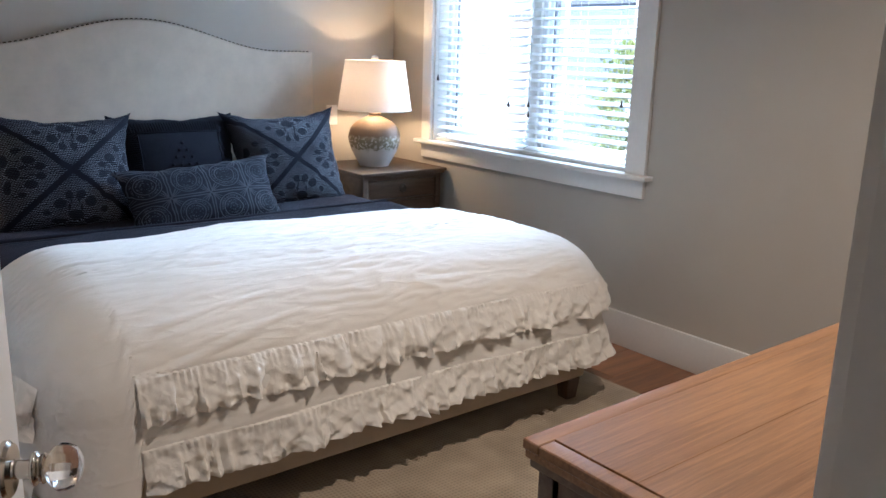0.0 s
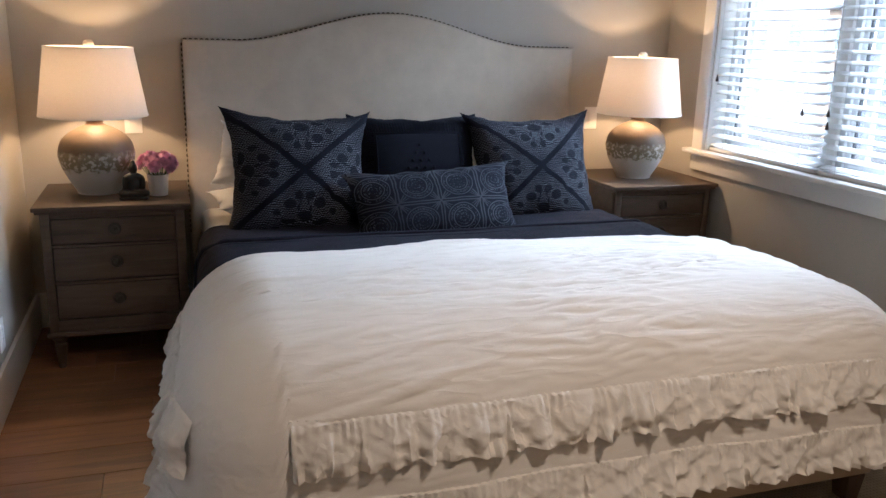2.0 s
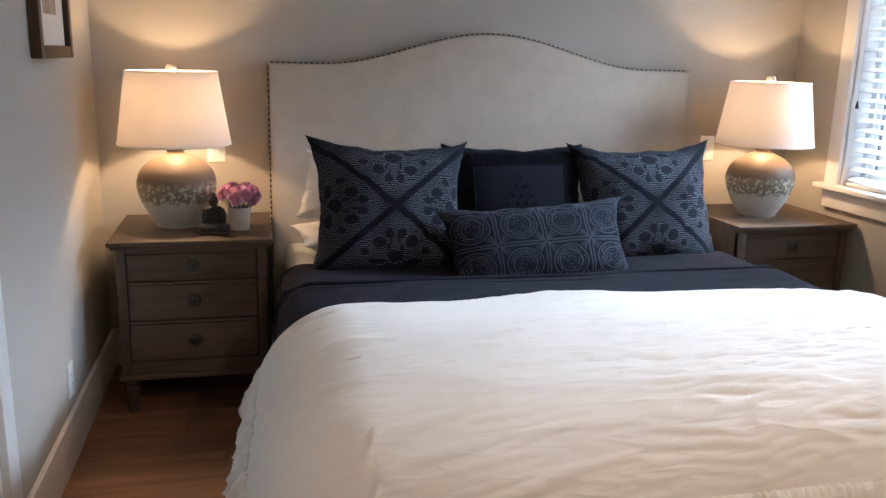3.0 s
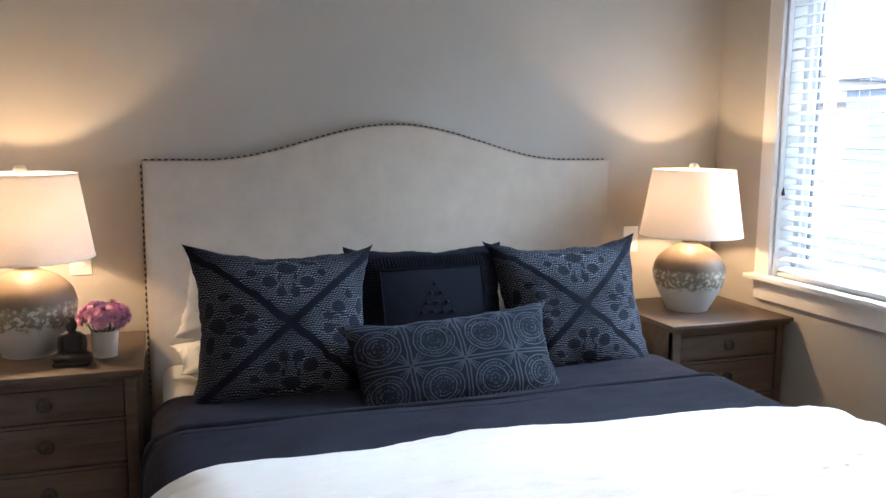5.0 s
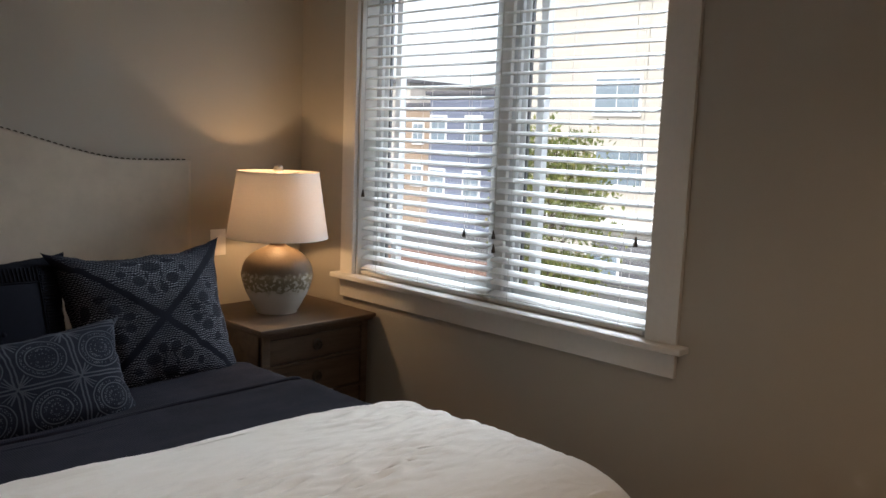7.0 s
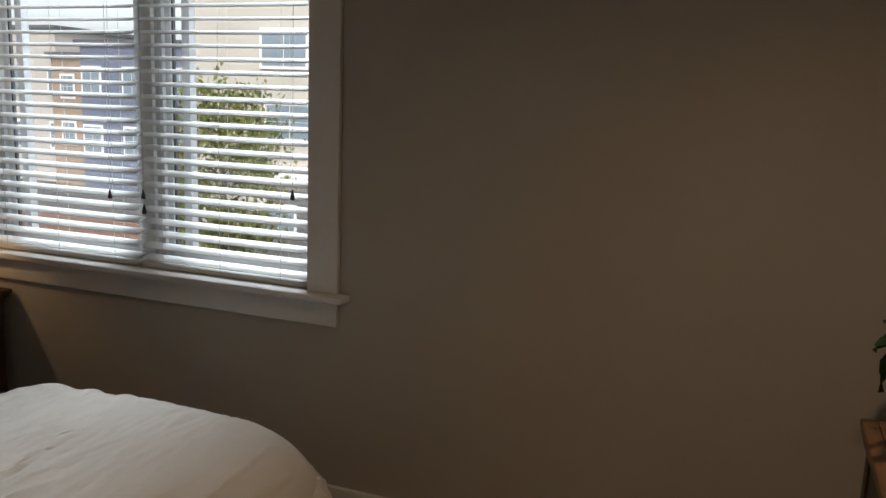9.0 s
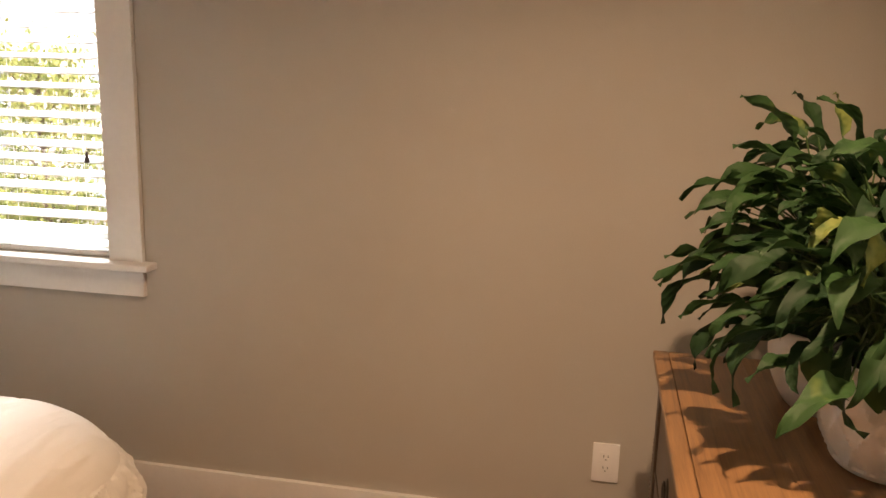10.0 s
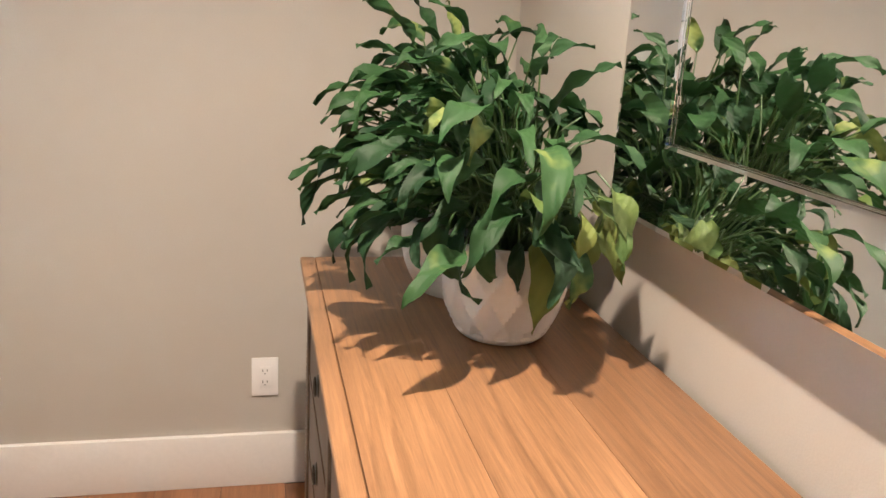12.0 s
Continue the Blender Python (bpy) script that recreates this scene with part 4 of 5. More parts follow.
def ruffle(d0, length, seed, where):
    """A gathered strip sewed on at d0 past the flat top: along one side, or across the foot and up the other side."""
    rng = random.Random(seed)
    half, flat = 0.84, DUV_LEN
    # stations along the edge: a spot on the rim of the flat part and the way out from it
    path = []
    step = 0.0045
    y = 0.10
    while y < flat:
        path.append((-half, y, -1.0, 0.0))
        y += step
    for i in range(24):
        q = math.pi / 2 * i / 60
        m = max(math.cos(q), math.sin(q))
        path.append((-half, flat, -math.cos(q) / m, math.sin(q) / m))
    if where == "foot":
        path = []
    a = -half if where == "foot" else half
    while a < half:
        path.append((a, flat, 0.0, 1.0))
        a += step
    for i in range(60 if where == "foot" else 0):
        q = math.pi / 2 * (1 - i / 60)
        m = max(math.cos(q), math.sin(q))
        path.append((half, flat, math.cos(q) / m, math.sin(q) / m))
    y = flat if where == "foot" else 0.0
    while y > 0.10:
        path.append((half, y, 1.0, 0.0))
        y -= step
    # overlapping panels of uneven width: each rises slowly and tucks back under the next
    saw, gath, pos, width, depth, lean = [], [], 0.0, 0.10, 0.02, 0.0
    spot = []
    for k, _ in enumerate(path):
        if pos >= width:
            pos, width, depth, lean = 0.0, rng.choice((0.035, 0.05, 0.07, 0.10, 0.14)) * rng.uniform(0.8, 1.2), rng.uniform(0.008, 0.026), rng.uniform(-0.5, 0.5)
        spot.append((pos / width, width, depth, lean))
        pos += step
    bm = bmesh.new()
    rows = 16
    cols = []
    count = len(path)
    for i, (ea, eb, wa, wb) in enumerate(path):
        rim_, out, d = duvet_point(ea + wa * d0, eb + wb * d0)
        tang = Vector((-out.y, out.x, 0))
        s = i * step
        col = []
        hem = length * (1 + 0.13 * noise.noise((s * 5, seed, 0)) + 0.04 * noise.noise((s * 17, seed, 4)))
        for r in range(-2, rows + 1):
            t = r / rows
            far = d0 + hem * max(t, 0.0)
            p = duvet_point(ea + wa * far, eb + wb * far)[0] if r >= 0 else rim_
            gather = math.sin(s * 330 + 5 * noise.noise((s * 14, 0, seed)))
            if r < 0:
                # the small stand above the gathering seam
                q = p + out * (0.007 + 0.002 * gather) + Vector((0, 0, -0.005 * r))
            else:
                # panels lean a little, so their edges run slanted down the cloth
                sh = max(0, min(count - 1, i + int(spot[i][3] * t * 12)))
                f, wd, dp, _ = spot[sh]
                up = f / 0.90 if f < 0.90 else (1 - f) / 0.10
                up = up * up * (3 - 2 * up) * 0.5 + up * 0.5
                grow = min(1.0, 0.12 + t * 1.15)
                soft = 0.019 * noise.noise((s * 15 + t * 2, t * 1.6, seed)) + 0.007 * noise.noise((s * 34 + t * 5, t * 5.0, seed + 5)) + 0.016 * (0.35 - abs(noise.noise((s * 19 - t * 2.5, t * 2.2, seed + 9))))
                ply = math.sin(s * 120 + 9 * noise.noise((s * 5, 1, seed)) + 3.5 * t * noise.noise((s * 7, 2, seed)))
                ply = 2 / math.pi * math.asin(0.96 * ply)
                soft += 0.017 * ply * (0.35 + 0.65 * t) * max(0.0, 0.45 + 1.1 * noise.noise((s * 8, t * 1.5, seed + 3)))
                gather *= 0.6 + 0.9 * noise.noise((s * 12, 3, seed))
                q = p + out * (0.016 + dp * up * grow + soft * (0.3 + t) + 0.0040 * gather * max(0.0, 1 - 2.0 * t) + 0.010 * t)
                q += tang * (0.016 * t * noise.noise((s * 4, seed, 7)) - (0.30 * wd * t * max(0.0, f - 0.80) / 0.2 * 0.35))
                q.z += 0.012 * t * (up - 0.5) * dp / 0.03
            col.append(bm.verts.new(q))
        cols.append(col)
    for c0, c1_ in zip(cols, cols[1:]):
        for j in range(len(c0) - 1):
            bm.faces.new((c0[j], c1_[j], c1_[j + 1], c0[j + 1]))
    return bm


for d0, ln, sd in ((0.295, 0.120, 3), (0.495, 0.115, 8)):
    for where in ("foot", "side"):
        part("ruffle", ruffle(d0, ln, sd, where), RUFFLE, dv, "gathered linen ruffle", smooth=45)


# ---- pillows ----
def pillow_mesh(w, h, t, name, material, seed, pinch=0.10, wr=0.008, ears=0.0):
    """A stuffed cushion lying in its local x, y plane, with drawn-out corners."""
    bm = bmesh.new()
    n = 44

    def fn(sign):
        def g(u, v):
            a, b = 2 * u - 1, 2 * v - 1
            x = w / 2 * a * (1 - pinch * (1 - b * b) * abs(a) ** 1.5)
            y = h / 2 * b * (1 - pinch * (1 - a * a) * abs(b) ** 1.5)
            ear = 1 + ears * (abs(a) * abs(b)) ** 7
            x, y = x * ear, y * ear
            x += 0.010 * noise.noise((a * 3.1 + seed, b * 3.1, 7)) + 0.006 * noise.noise((a * 9 + seed, b * 9, 8))
            y += 0.010 * noise.noise((a * 3.1 + seed, b * 3.1, 17)) + 0.006 * noise.noise((a * 9 + seed, b * 9, 18))
            fa, fb = max(0.0, 1 - abs(a) ** 2.6), max(0.0, 1 - abs(b) ** 2.6)
            z = t / 2 * (fa * fb) ** 0.55
            z += wr * (fa * fb) ** 0.3 * noise.noise((a * 2.2 + seed, b * 2.2, sign * 3 + seed)) + 0.4 * wr * (fa * fb) ** 0.5 * noise.noise((a * 6 + seed, b * 6, sign * 3))
            return x, y, sign * z
        return g
    grid_mesh(n, n, fn(1), bm)
    grid_mesh(n, n, fn(-1), bm)
    bmesh.ops.remove_doubles(bm, verts=bm.verts, dist=0.0006)
    return finish(bm, name, material, 70)


def cushion(name, place, size, material, label, seed, pinch=0.08, wr=0.01, ears=0.0):
    ob = part(name, pillow_mesh(*size, name, material, seed, pinch, wr, ears), None, at=place)
    return tagged(ob, label, "pillow", "pillows on the bed")


cushion("bed_pillow", pose(-2.262, -0.315, 0.815, 72, 14, 2), (0.52, 0.29, 0.13), WHITE_CLOTH, "white cotton sleeping pillow against the headboard", 4, 0.06, 0.022, 0.04)
cushion("bed_pillow", pose(-2.175, -0.345, 0.648, 0, 3, 4), (0.74, 0.40, 0.13), WHITE_CLOTH, "crumpled white sleeping pillow lying flat on the mattress", 9, 0.05, 0.026, 0.03)
cushion("bed_pillow", pose(-0.97, -0.265, 0.715, 72, 0, -3), (0.60, 0.43, 0.19), WHITE_CLOTH, "white cotton sleeping pillow against the headboard", 6, 0.05, 0.012)
cushion("square_pillow", pose(-2.192, -0.615, 0.812, 69, 2.5, 2), (0.635, 0.565, 0.24), CROSS, "large navy pillow with dotted cross and flower print", 1, 0.13, 0.012, 0.05)
cushion("square_pillow", pose(-1.055, -0.545, 0.792, 69, -1, 0), (0.645, 0.565, 0.23), CROSS, "large navy pillow with dotted cross and flower print", 2, 0.13, 0.012, 0.05)
mid = cushion("square_pillow", pose(-1.620, -0.470, 0.797, 70, 0, -1), (0.64, 0.54, 0.20), BLACKISH, "dark navy pillow with pleated border and knots", 3, 0.11, 0.002)
cushion("lumbar_pillow", pose(-1.635, -0.82, 0.694, 60, -2.5, 3), (0.77, 0.36, 0.17), MEDAL, "charcoal lumbar pillow with pale medallion tile print", 5, 0.09, 0.008, 0.04)


def on_pillow(x, y, w=0.64, h=0.54, t=0.20, pinch=0.11):
    """Height of the middle pillow's face over its local x, y."""
    a, c = x / (w / 2), y / (h / 2)
    for _ in range(4):
        a, c = x / (w / 2) / (1 - pinch * (1 - c * c) * abs(a) ** 1.5), y / (h / 2) / (1 - pinch * (1 - a * a) * abs(c) ** 1.5)
        a, c = max(-0.99, min(0.99, a)), max(-0.99, min(0.99, c))
    return t / 2 * ((1 - abs(a) ** 2.6) * (1 - abs(c) ** 2.6)) ** 0.55


knot_mesh = finish(lathe(smooth_profile([(0.0, 0.0), (0.006, 0.001), (0.0075, 0.005), (0.005, 0.009), (0.0, 0.010)], 3), 8), "knot", BLACKISH)
for row in range(6):
    for k in range(row + 1):
        kx, ky = (k - row / 2) * 0.040, 0.10 - row * 0.036
        part("knot", knot_mesh, None, mid, at=pose(kx, ky, on_pillow(kx, ky) - 0.002))
bm = bmesh.new()
for s in (-1, 1):
    for i in range(40):
        q = -1 + 2 * i / 39
        for p0, p1 in (((q * 0.25, s * 0.165), (q * 0.255, s * 0.213)), ((s * 0.205, q * 0.205), (s * 0.257, q * 0.21))):
            pts = [(p0[0] + (p1[0] - p0[0]) * e, p0[1] + (p1[1] - p0[1]) * e) for e in (0, 0.33, 0.66, 1)]
            tube([(px, py, on_pillow(px, py) + 0.0012) for px, py in pts], 0.0042, 6, bm)
part("pleats", bm, BLACKISH, mid, "rows of stitched pleats")
bm = bmesh.new()
rim_pts = []
for p0, p1 in (((-0.2, -0.16), (0.2, -0.16)), ((0.2, -0.16), (0.2, 0.16)), ((0.2, 0.16), (-0.2, 0.16)), ((-0.2, 0.16), (-0.2, -0.16))):
    rim_pts += [(p0[0] + (p1[0] - p0[0]) * e / 10, p0[1] + (p1[1] - p0[1]) * e / 10) for e in range(10)]
rim_pts.append(rim_pts[0])
tube([(px, py, on_pillow(px, py) + 0.0015) for px, py in rim_pts], 0.004, 6, bm)
part("panel_piping", bm, BLACKISH, mid, "piping round the plain panel")


# ---- nightstands ----
def ring_pull(parent, at):
    """Round back plate with a drop ring."""
    pl = part("pull", lathe(smooth_profile([(0.0, 0.0), (0.024, 0.0), (0.025, 0.002), (0.021, 0.004), (0.019, 0.0035), (0.008, 0.005), (0.0, 0.009)], 3), 24), BRONZE, parent, "dark bronze ring pull", at=at)
    bm = bmesh.new()
    n, m, r, q = 24, 8, 0.0195, 0.0026
    vs = [[bm.verts.new(((r + q * math.cos(b)) * math.cos(a), (r + q * math.cos(b)) * math.sin(a) - 0.002, 0.008 + q * math.sin(b)))
           for b in [2 * math.pi * j / m for j in range(m)]] for a in [2 * math.pi * i / n for i in range(n)]]
    for i in range(n):
        for j in range(m):
            bm.faces.new((vs[i][j], vs[(i + 1) % n][j], vs[(i + 1) % n][(j + 1) % m], vs[i][(j + 1) % m]))
    part("ring", bm, BRONZE, pl)
    part("keyhole", box(-0.0022, -0.006, 0.0085, 0.0022, 0.005, 0.0095), DARK, pl)
    return pl


def top_board(x0, y0, x1, y1, z0, z1, bm=None):
    """Table top with a moulded edge: slab, then a cove set back below."""
    bm = box(x0, y0, z1 - 0.018, x1, y1, z1, 0.005, 3, bm)
    box(x0 + 0.010, y0 + 0.010, z0 + 0.004, x1 - 0.010, y1 - 0.006, z1 - 0.018, 0.004, 2, bm)
    return bm


def nightstand(place, label):
    """Origin on the floor under the middle of the front; local y runs to the back."""
    root = thing("nightstand", place, label, "nightstand", "nightstands beside the bed")
    W, D, H = 0.306, 0.56, 0.706
    part("top", top_board(-W, 0.0, W, D, H - 0.035, H), NIGHT, root, "moulded wooden top")
    bw, f = W - 0.026, 0.026
    body = bmesh.new()
    box(-bw, f + 0.01, 0.165, -bw + 0.02, D - 0.01, H - 0.031, 0.002, 1, body)
    box(bw - 0.02, f + 0.01, 0.165, bw, D - 0.01, H - 0.031, 0.002, 1, body)
    box(-bw + 0.02, D - 0.03, 0.165, bw - 0.02, D - 0.012, H - 0.031, 0, 1, body)
    part("body", body, NIGHT, root)
    for s in (-1, 1):
        part("post", box(s * bw, f, 0.165, s * (bw - 0.036), f + 0.04, H - 0.031, 0.004), NIGHT, root)
    rows = ((0.545, 0.650), (0.388, 0.527), (0.222, 0.369))
    for z0, z1 in ((0.165, 0.218), (0.3725, 0.3845), (0.5305, 0.5415), (0.6535, 0.675)):
        part("rail", box(-bw + 0.036, f + 0.002, z0, bw - 0.036, f + 0.03, z1, 0.0015), NIGHT, root)
    for z0, z1 in rows:
        dr = part("drawer", box(-bw + 0.0395, f + 0.006, z0, bw - 0.0395, f + 0.03, z1, 0.0035), NIGHT, root)
        part("bead", box(-bw + 0.0415, f + 0.003, z0 + 0.002, bw - 0.0415, f + 0.0062, z0 + 0.006, 0.001), NIGHT, dr)
        ring_pull(dr, pose(0, f + 0.0055, (z0 + z1) / 2 + 0.004, 90, 0, 0))
    part("plinth", box(-bw - 0.012, f - 0.012, 0.148, bw + 0.012, D - 0.006, 0.168, 0.006, 3), NIGHT, root)
    prof = smooth_profile([(0.0, 0.0), (0.014, 0.0), (0.016, 0.01), (0.019, 0.05), (0.027, 0.105), (0.020, 0.118), (0.030, 0.128), (0.030, 0.148), (0.0, 0.1485)], 4)
    for sx in (-1, 1):
        for y in (f + 0.03, D - 0.05):
            part("leg", lathe(prof, 20), NIGHT, root, at=pose(sx * (bw - 0.032), y, 0))
    return root


nightstand((-2.955, -0.606, 0), "brown-grey wooden three-drawer nightstand holding lamp, statue and flowers")
nightstand((-0.318, -0.606, 0), "brown-grey wooden three-drawer nightstand under the window corner")


# ---- table lamps ----
def table_lamp(x, y, label):
    root = thing("table_lamp", (x, y, 0.706), label, "lamp", "lamps on the nightstands")
    prof = smooth_profile([(0.0, 0.0), (0.082, 0.0), (0.090, 0.008), (0.112, 0.045), (0.140, 0.100), (0.155, 0.150), (0.157, 0.180), (0.142, 0.228), (0.105, 0.265), (0.062, 0.288), (0.040, 0.298), (0.034, 0.306), (0.036, 0.318), (0.0, 0.319)], 5)
    part("base", lathe(prof, 64), GLAZE, root, "round ceramic base glazed tan to white")
    part("neck", lathe([(0.0, 0.319), (0.020, 0.319), (0.020, 0.332), (0.012, 0.336), (0.012, 0.375), (0.0, 0.375)], 20), NICKEL, root)
    bm = bmesh.new()
    n = 72
    for r0, z0, r1, z1 in ((0.222, 0.338, 0.178, 0.622), (0.2195, 0.338, 0.1755, 0.622)):
        lathe([(r0, z0), (r1, z1)], n, bm)
    sh = part("shade", bm, SHADE, root, "white tapered drum shade, lit")
    for r, z in ((0.2208, 0.338), (0.1768, 0.622)):
        part("rim", lathe([(r + 0.0024, z - 0.003), (r + 0.0024, z + 0.003), (r - 0.0024, z + 0.003), (r - 0.0024, z - 0.003), (r + 0.0024, z - 0.003)], n), WHITE_CLOTH, sh)
    sp = bmesh.new()
    for k in range(3):
        a = 2 * math.pi * k / 3 + 0.4
        tube([(0, 0, 0.600), (0.176 * math.cos(a), 0.176 * math.sin(a), 0.616)], 0.0022, 6, sp)
    part("spider", sp, NICKEL, sh)
    hp = [(0.02, 0.345), (0.052, 0.40), (0.055, 0.48), (0.03, 0.58), (0.0, 0.602)]
    bm = tube([(r, 0, z) for r, z in hp] + [(-r, 0, z) for r, z in hp[-2::-1]], 0.002, 6)
    part("harp", bm, NICKEL, root)
    part("finial", lathe(smooth_profile([(0.0, 0.600), (0.006, 0.600), (0.008, 0.612), (0.019, 0.626), (0.021, 0.640), (0.014, 0.651), (0.0, 0.654)], 4), 20), POT_CREAM, root, "pale round finial")
    return root


table_lamp(LAMPS[0][0], LAMPS[0][1], "lit table lamp with banded ceramic base, beside flowers")
table_lamp(LAMPS[1][0], LAMPS[1][1], "lit table lamp with banded ceramic base, beside the window")


# ---- small things on the nightstand ----
def seated_statue():
    bm = bmesh.new()

    def blob(cx, cy, cz, rx, ry, rz):
        m = Matrix.Translation((cx, cy, cz)) @ Matrix.Diagonal((rx, ry, rz, 1))
        bmesh.ops.create_uvsphere(bm, u_segments=18, v_segments=12, radius=1, matrix=m)
    box(-0.058, -0.038, 0, 0.058, 0.040, 0.014, 0.006, 3, bm)
    blob(-0.034, -0.006, 0.026, 0.030, 0.034, 0.017)
    blob(0.034, -0.006, 0.026, 0.030, 0.034, 0.017)
    blob(0, -0.012, 0.026, 0.045, 0.028, 0.015)
    blob(0, 0.008, 0.066, 0.031, 0.023, 0.042)
    blob(0, 0.008, 0.092, 0.038, 0.020, 0.020)
    blob(-0.035, 0.002, 0.066, 0.012, 0.014, 0.036)
    blob(0.035, 0.002, 0.066, 0.012, 0.014, 0.036)
    blob(0, 0.006, 0.130, 0.0185, 0.0195, 0.024)
    blob(0, 0.008, 0.154, 0.010, 0.010, 0.010)
    return bm


st = part("statue", seated_statue(), STATUE, at=pose(-2.872, -0.475, 0.706, 0, 0, -4), smooth=60)
rm = st.modifiers.new("merge", "REMESH")
rm.mode, rm.voxel_size, rm.use_smooth_shade = "VOXEL", 0.0022, True
tagged(st, "small dark seated figurine on the nightstand", "statue")

fp = thing("flower_pot", (-2.775, -0.395, 0.706), "small white pot of pink chrysanthemums on the nightstand", "flower pot")
part("pot", lathe(smooth_profile([(0.0, 0.0), (0.036, 0.0), (0.038, 0.006), (0.043, 0.06), (0.045, 0.088), (0.043, 0.092), (0.040, 0.086), (0.038, 0.075), (0.0, 0.073)], 3), 32), POT_WHITE, fp, "white ceramic pot")
rng = random.Random(11)
petal = bmesh.new()
pv = [petal.verts.new(p) for p in ((-0.0022, 0, 0), (0.0022, 0, 0), (0.0042, 0.014, 0.003), (0.0030, 0.022, 0.0015), (-0.0030, 0.022, 0.0015), (-0.0042, 0.014, 0.003))]
petal.faces.new(pv)
petal_ref = [v.co.copy() for v in pv]
petal.free()
for k in range(20):
    az, el = k * 2.399, 0.25 + 1.35 * ((k + 0.5) / 20) ** 0.6
    rad = 0.062 * math.sin(el) + 0.008
    c = Vector((rad * math.cos(az), rad * math.sin(az), 0.112 + 0.062 * math.cos(el * 0.85)))
    up = Vector((math.sin(el) * math.cos(az), math.sin(el) * math.sin(az), math.cos(el) * 1.2)).normalized()
    rot = up.to_track_quat("Z", "Y").to_matrix().to_4x4()
    bm = bmesh.new()
    for layer, (cnt, tilt, size) in enumerate(((13, 8, 1.05), (11, 32, 0.95), (8, 58, 0.75))):
        for i in range(cnt):
            m = Matrix.Translation(c) @ rot @ pose(0, 0, 0.002 * layer, 0, 0, 360 * i / cnt + layer * 17 + rng.uniform(-6, 6)) @ pose(0, 0, 0, tilt + rng.uniform(-8, 8), 0, 0) @ Matrix.Scale(size * 1.25, 4)
            bm.faces.new([bm.verts.new(m @ q) for q in petal_ref])
    part("bloom", bm, PETAL, fp, "pink blossom")
    part("stem", tube([(0, 0, 0.07), (c.x * 0.6, c.y * 0.6, 0.09), tuple(c)], 0.0016, 5), STEM, fp)


# ---- wall plates ----
def wall_plate(place, kind, label):
    """Flat plate in the local x, z plane, facing -y."""
    root = thing("wall_plate", place, label, "outlet" if kind == "outlet" else "switch")
    part("plate", box(-0.039, -0.006, -0.061, 0.039, 0, 0.061, 0.003), PLATE, root)
    ins = part("insert", box(-0.0165, -0.0075, -0.0335, 0.0165, -0.0055, 0.0335, 0.001), PLATE, root)
    if kind == "outlet":
        bm = bmesh.new()
        for z in (-0.018, 0.018):
            box(-0.0075, -0.0079, z - 0.001, -0.0055, -0.0072, z + 0.0075, bm=bm)
            box(0.0055, -0.0079, z, 0.0075, -0.0072, z + 0.0065, bm=bm)
            box(-0.002, -0.0079, z - 0.0085, 0.002, -0.0072, z - 0.0055, bm=bm)
        part("slots", bm, DARK, ins)
    else:
        part("rocker", box(-0.0145, -0.010, -0.0315, 0.0145, -0.0072, 0.0315, 0.0015), PLATE, ins)
    return root


wall_plate(pose(XE, -3.550, 0.354, 0, 0, -90), "outlet", "white duplex outlet plate on the wall above the baseboard")
wall_plate(pose(XW, -0.86, 0.275, 0, 0, 90), "outlet", "white outlet plate low on the wall by the nightstand")
wall_plate(pose(-2.875, YN, 0.990), "switch", "white switch plate on the wall behind the lamp")
wall_plate(pose(-0.462, YN, 0.988), "switch", "white switch plate on the wall beside the headboard")

# ---- picture ----
pic = thing("framed_picture", (XW, -0.765, 1.672), "brown wooden framed print with a wide white mat on the wall", "picture")
hw, hh, fw, fd = 0.235, 0.295, 0.040, 0.034
part("frame", box(0, -hw, -hh, fd, -hw + fw, hh, 0.004), FRAME_WOOD, pic)
part("frame", box(0, hw - fw, -hh, fd, hw, hh, 0.004), FRAME_WOOD, pic)
part("frame", box(0, -hw + fw, -hh, fd, hw - fw, -hh + fw, 0.004), FRAME_WOOD, pic)
part("frame", box(0, -hw + fw, hh - fw, fd, hw - fw, hh, 0.004), FRAME_WOOD, pic)
part("mat_board", box(0.004, -hw + fw, -hh + fw, 0.014, hw - fw, hh - fw), PAPER, pic)
PRINT = surface("sepia_print", (0.42, 0.31, 0.21), 0.7, 0.32, 9, 60, 0.0, stretch=(1, 1.6, 0.7))
part("print", box(0.0135, -0.085, -0.155, 0.0155, 0.085, 0.175), PRINT, pic, "sepia print")

# ---- recessed downlight ----
dl = thing("downlight", (DOWN[0], DOWN[1], ZC), "round white recessed downlight in the ceiling", "downlight")
part("trim_ring", lathe([(0.060, -0.004), (0.085, -0.004), (0.088, 0.0), (0.060, 0.0), (0.060, -0.004)], 40), TRIM, dl)

# ---- dresser ----
DRX0, DRX1, DRY0, DRY1, DRZ = -2.268, -0.317, -3.634, -4.240, 0.820
dresser = thing("dresser", ((DRX0 + DRX1) / 2, DRY0, 0), "long brown wooden dresser with ring pulls under the mirror", "dresser")
HWD, DPT = (DRX1 - DRX0) / 2, DRY0 - DRY1
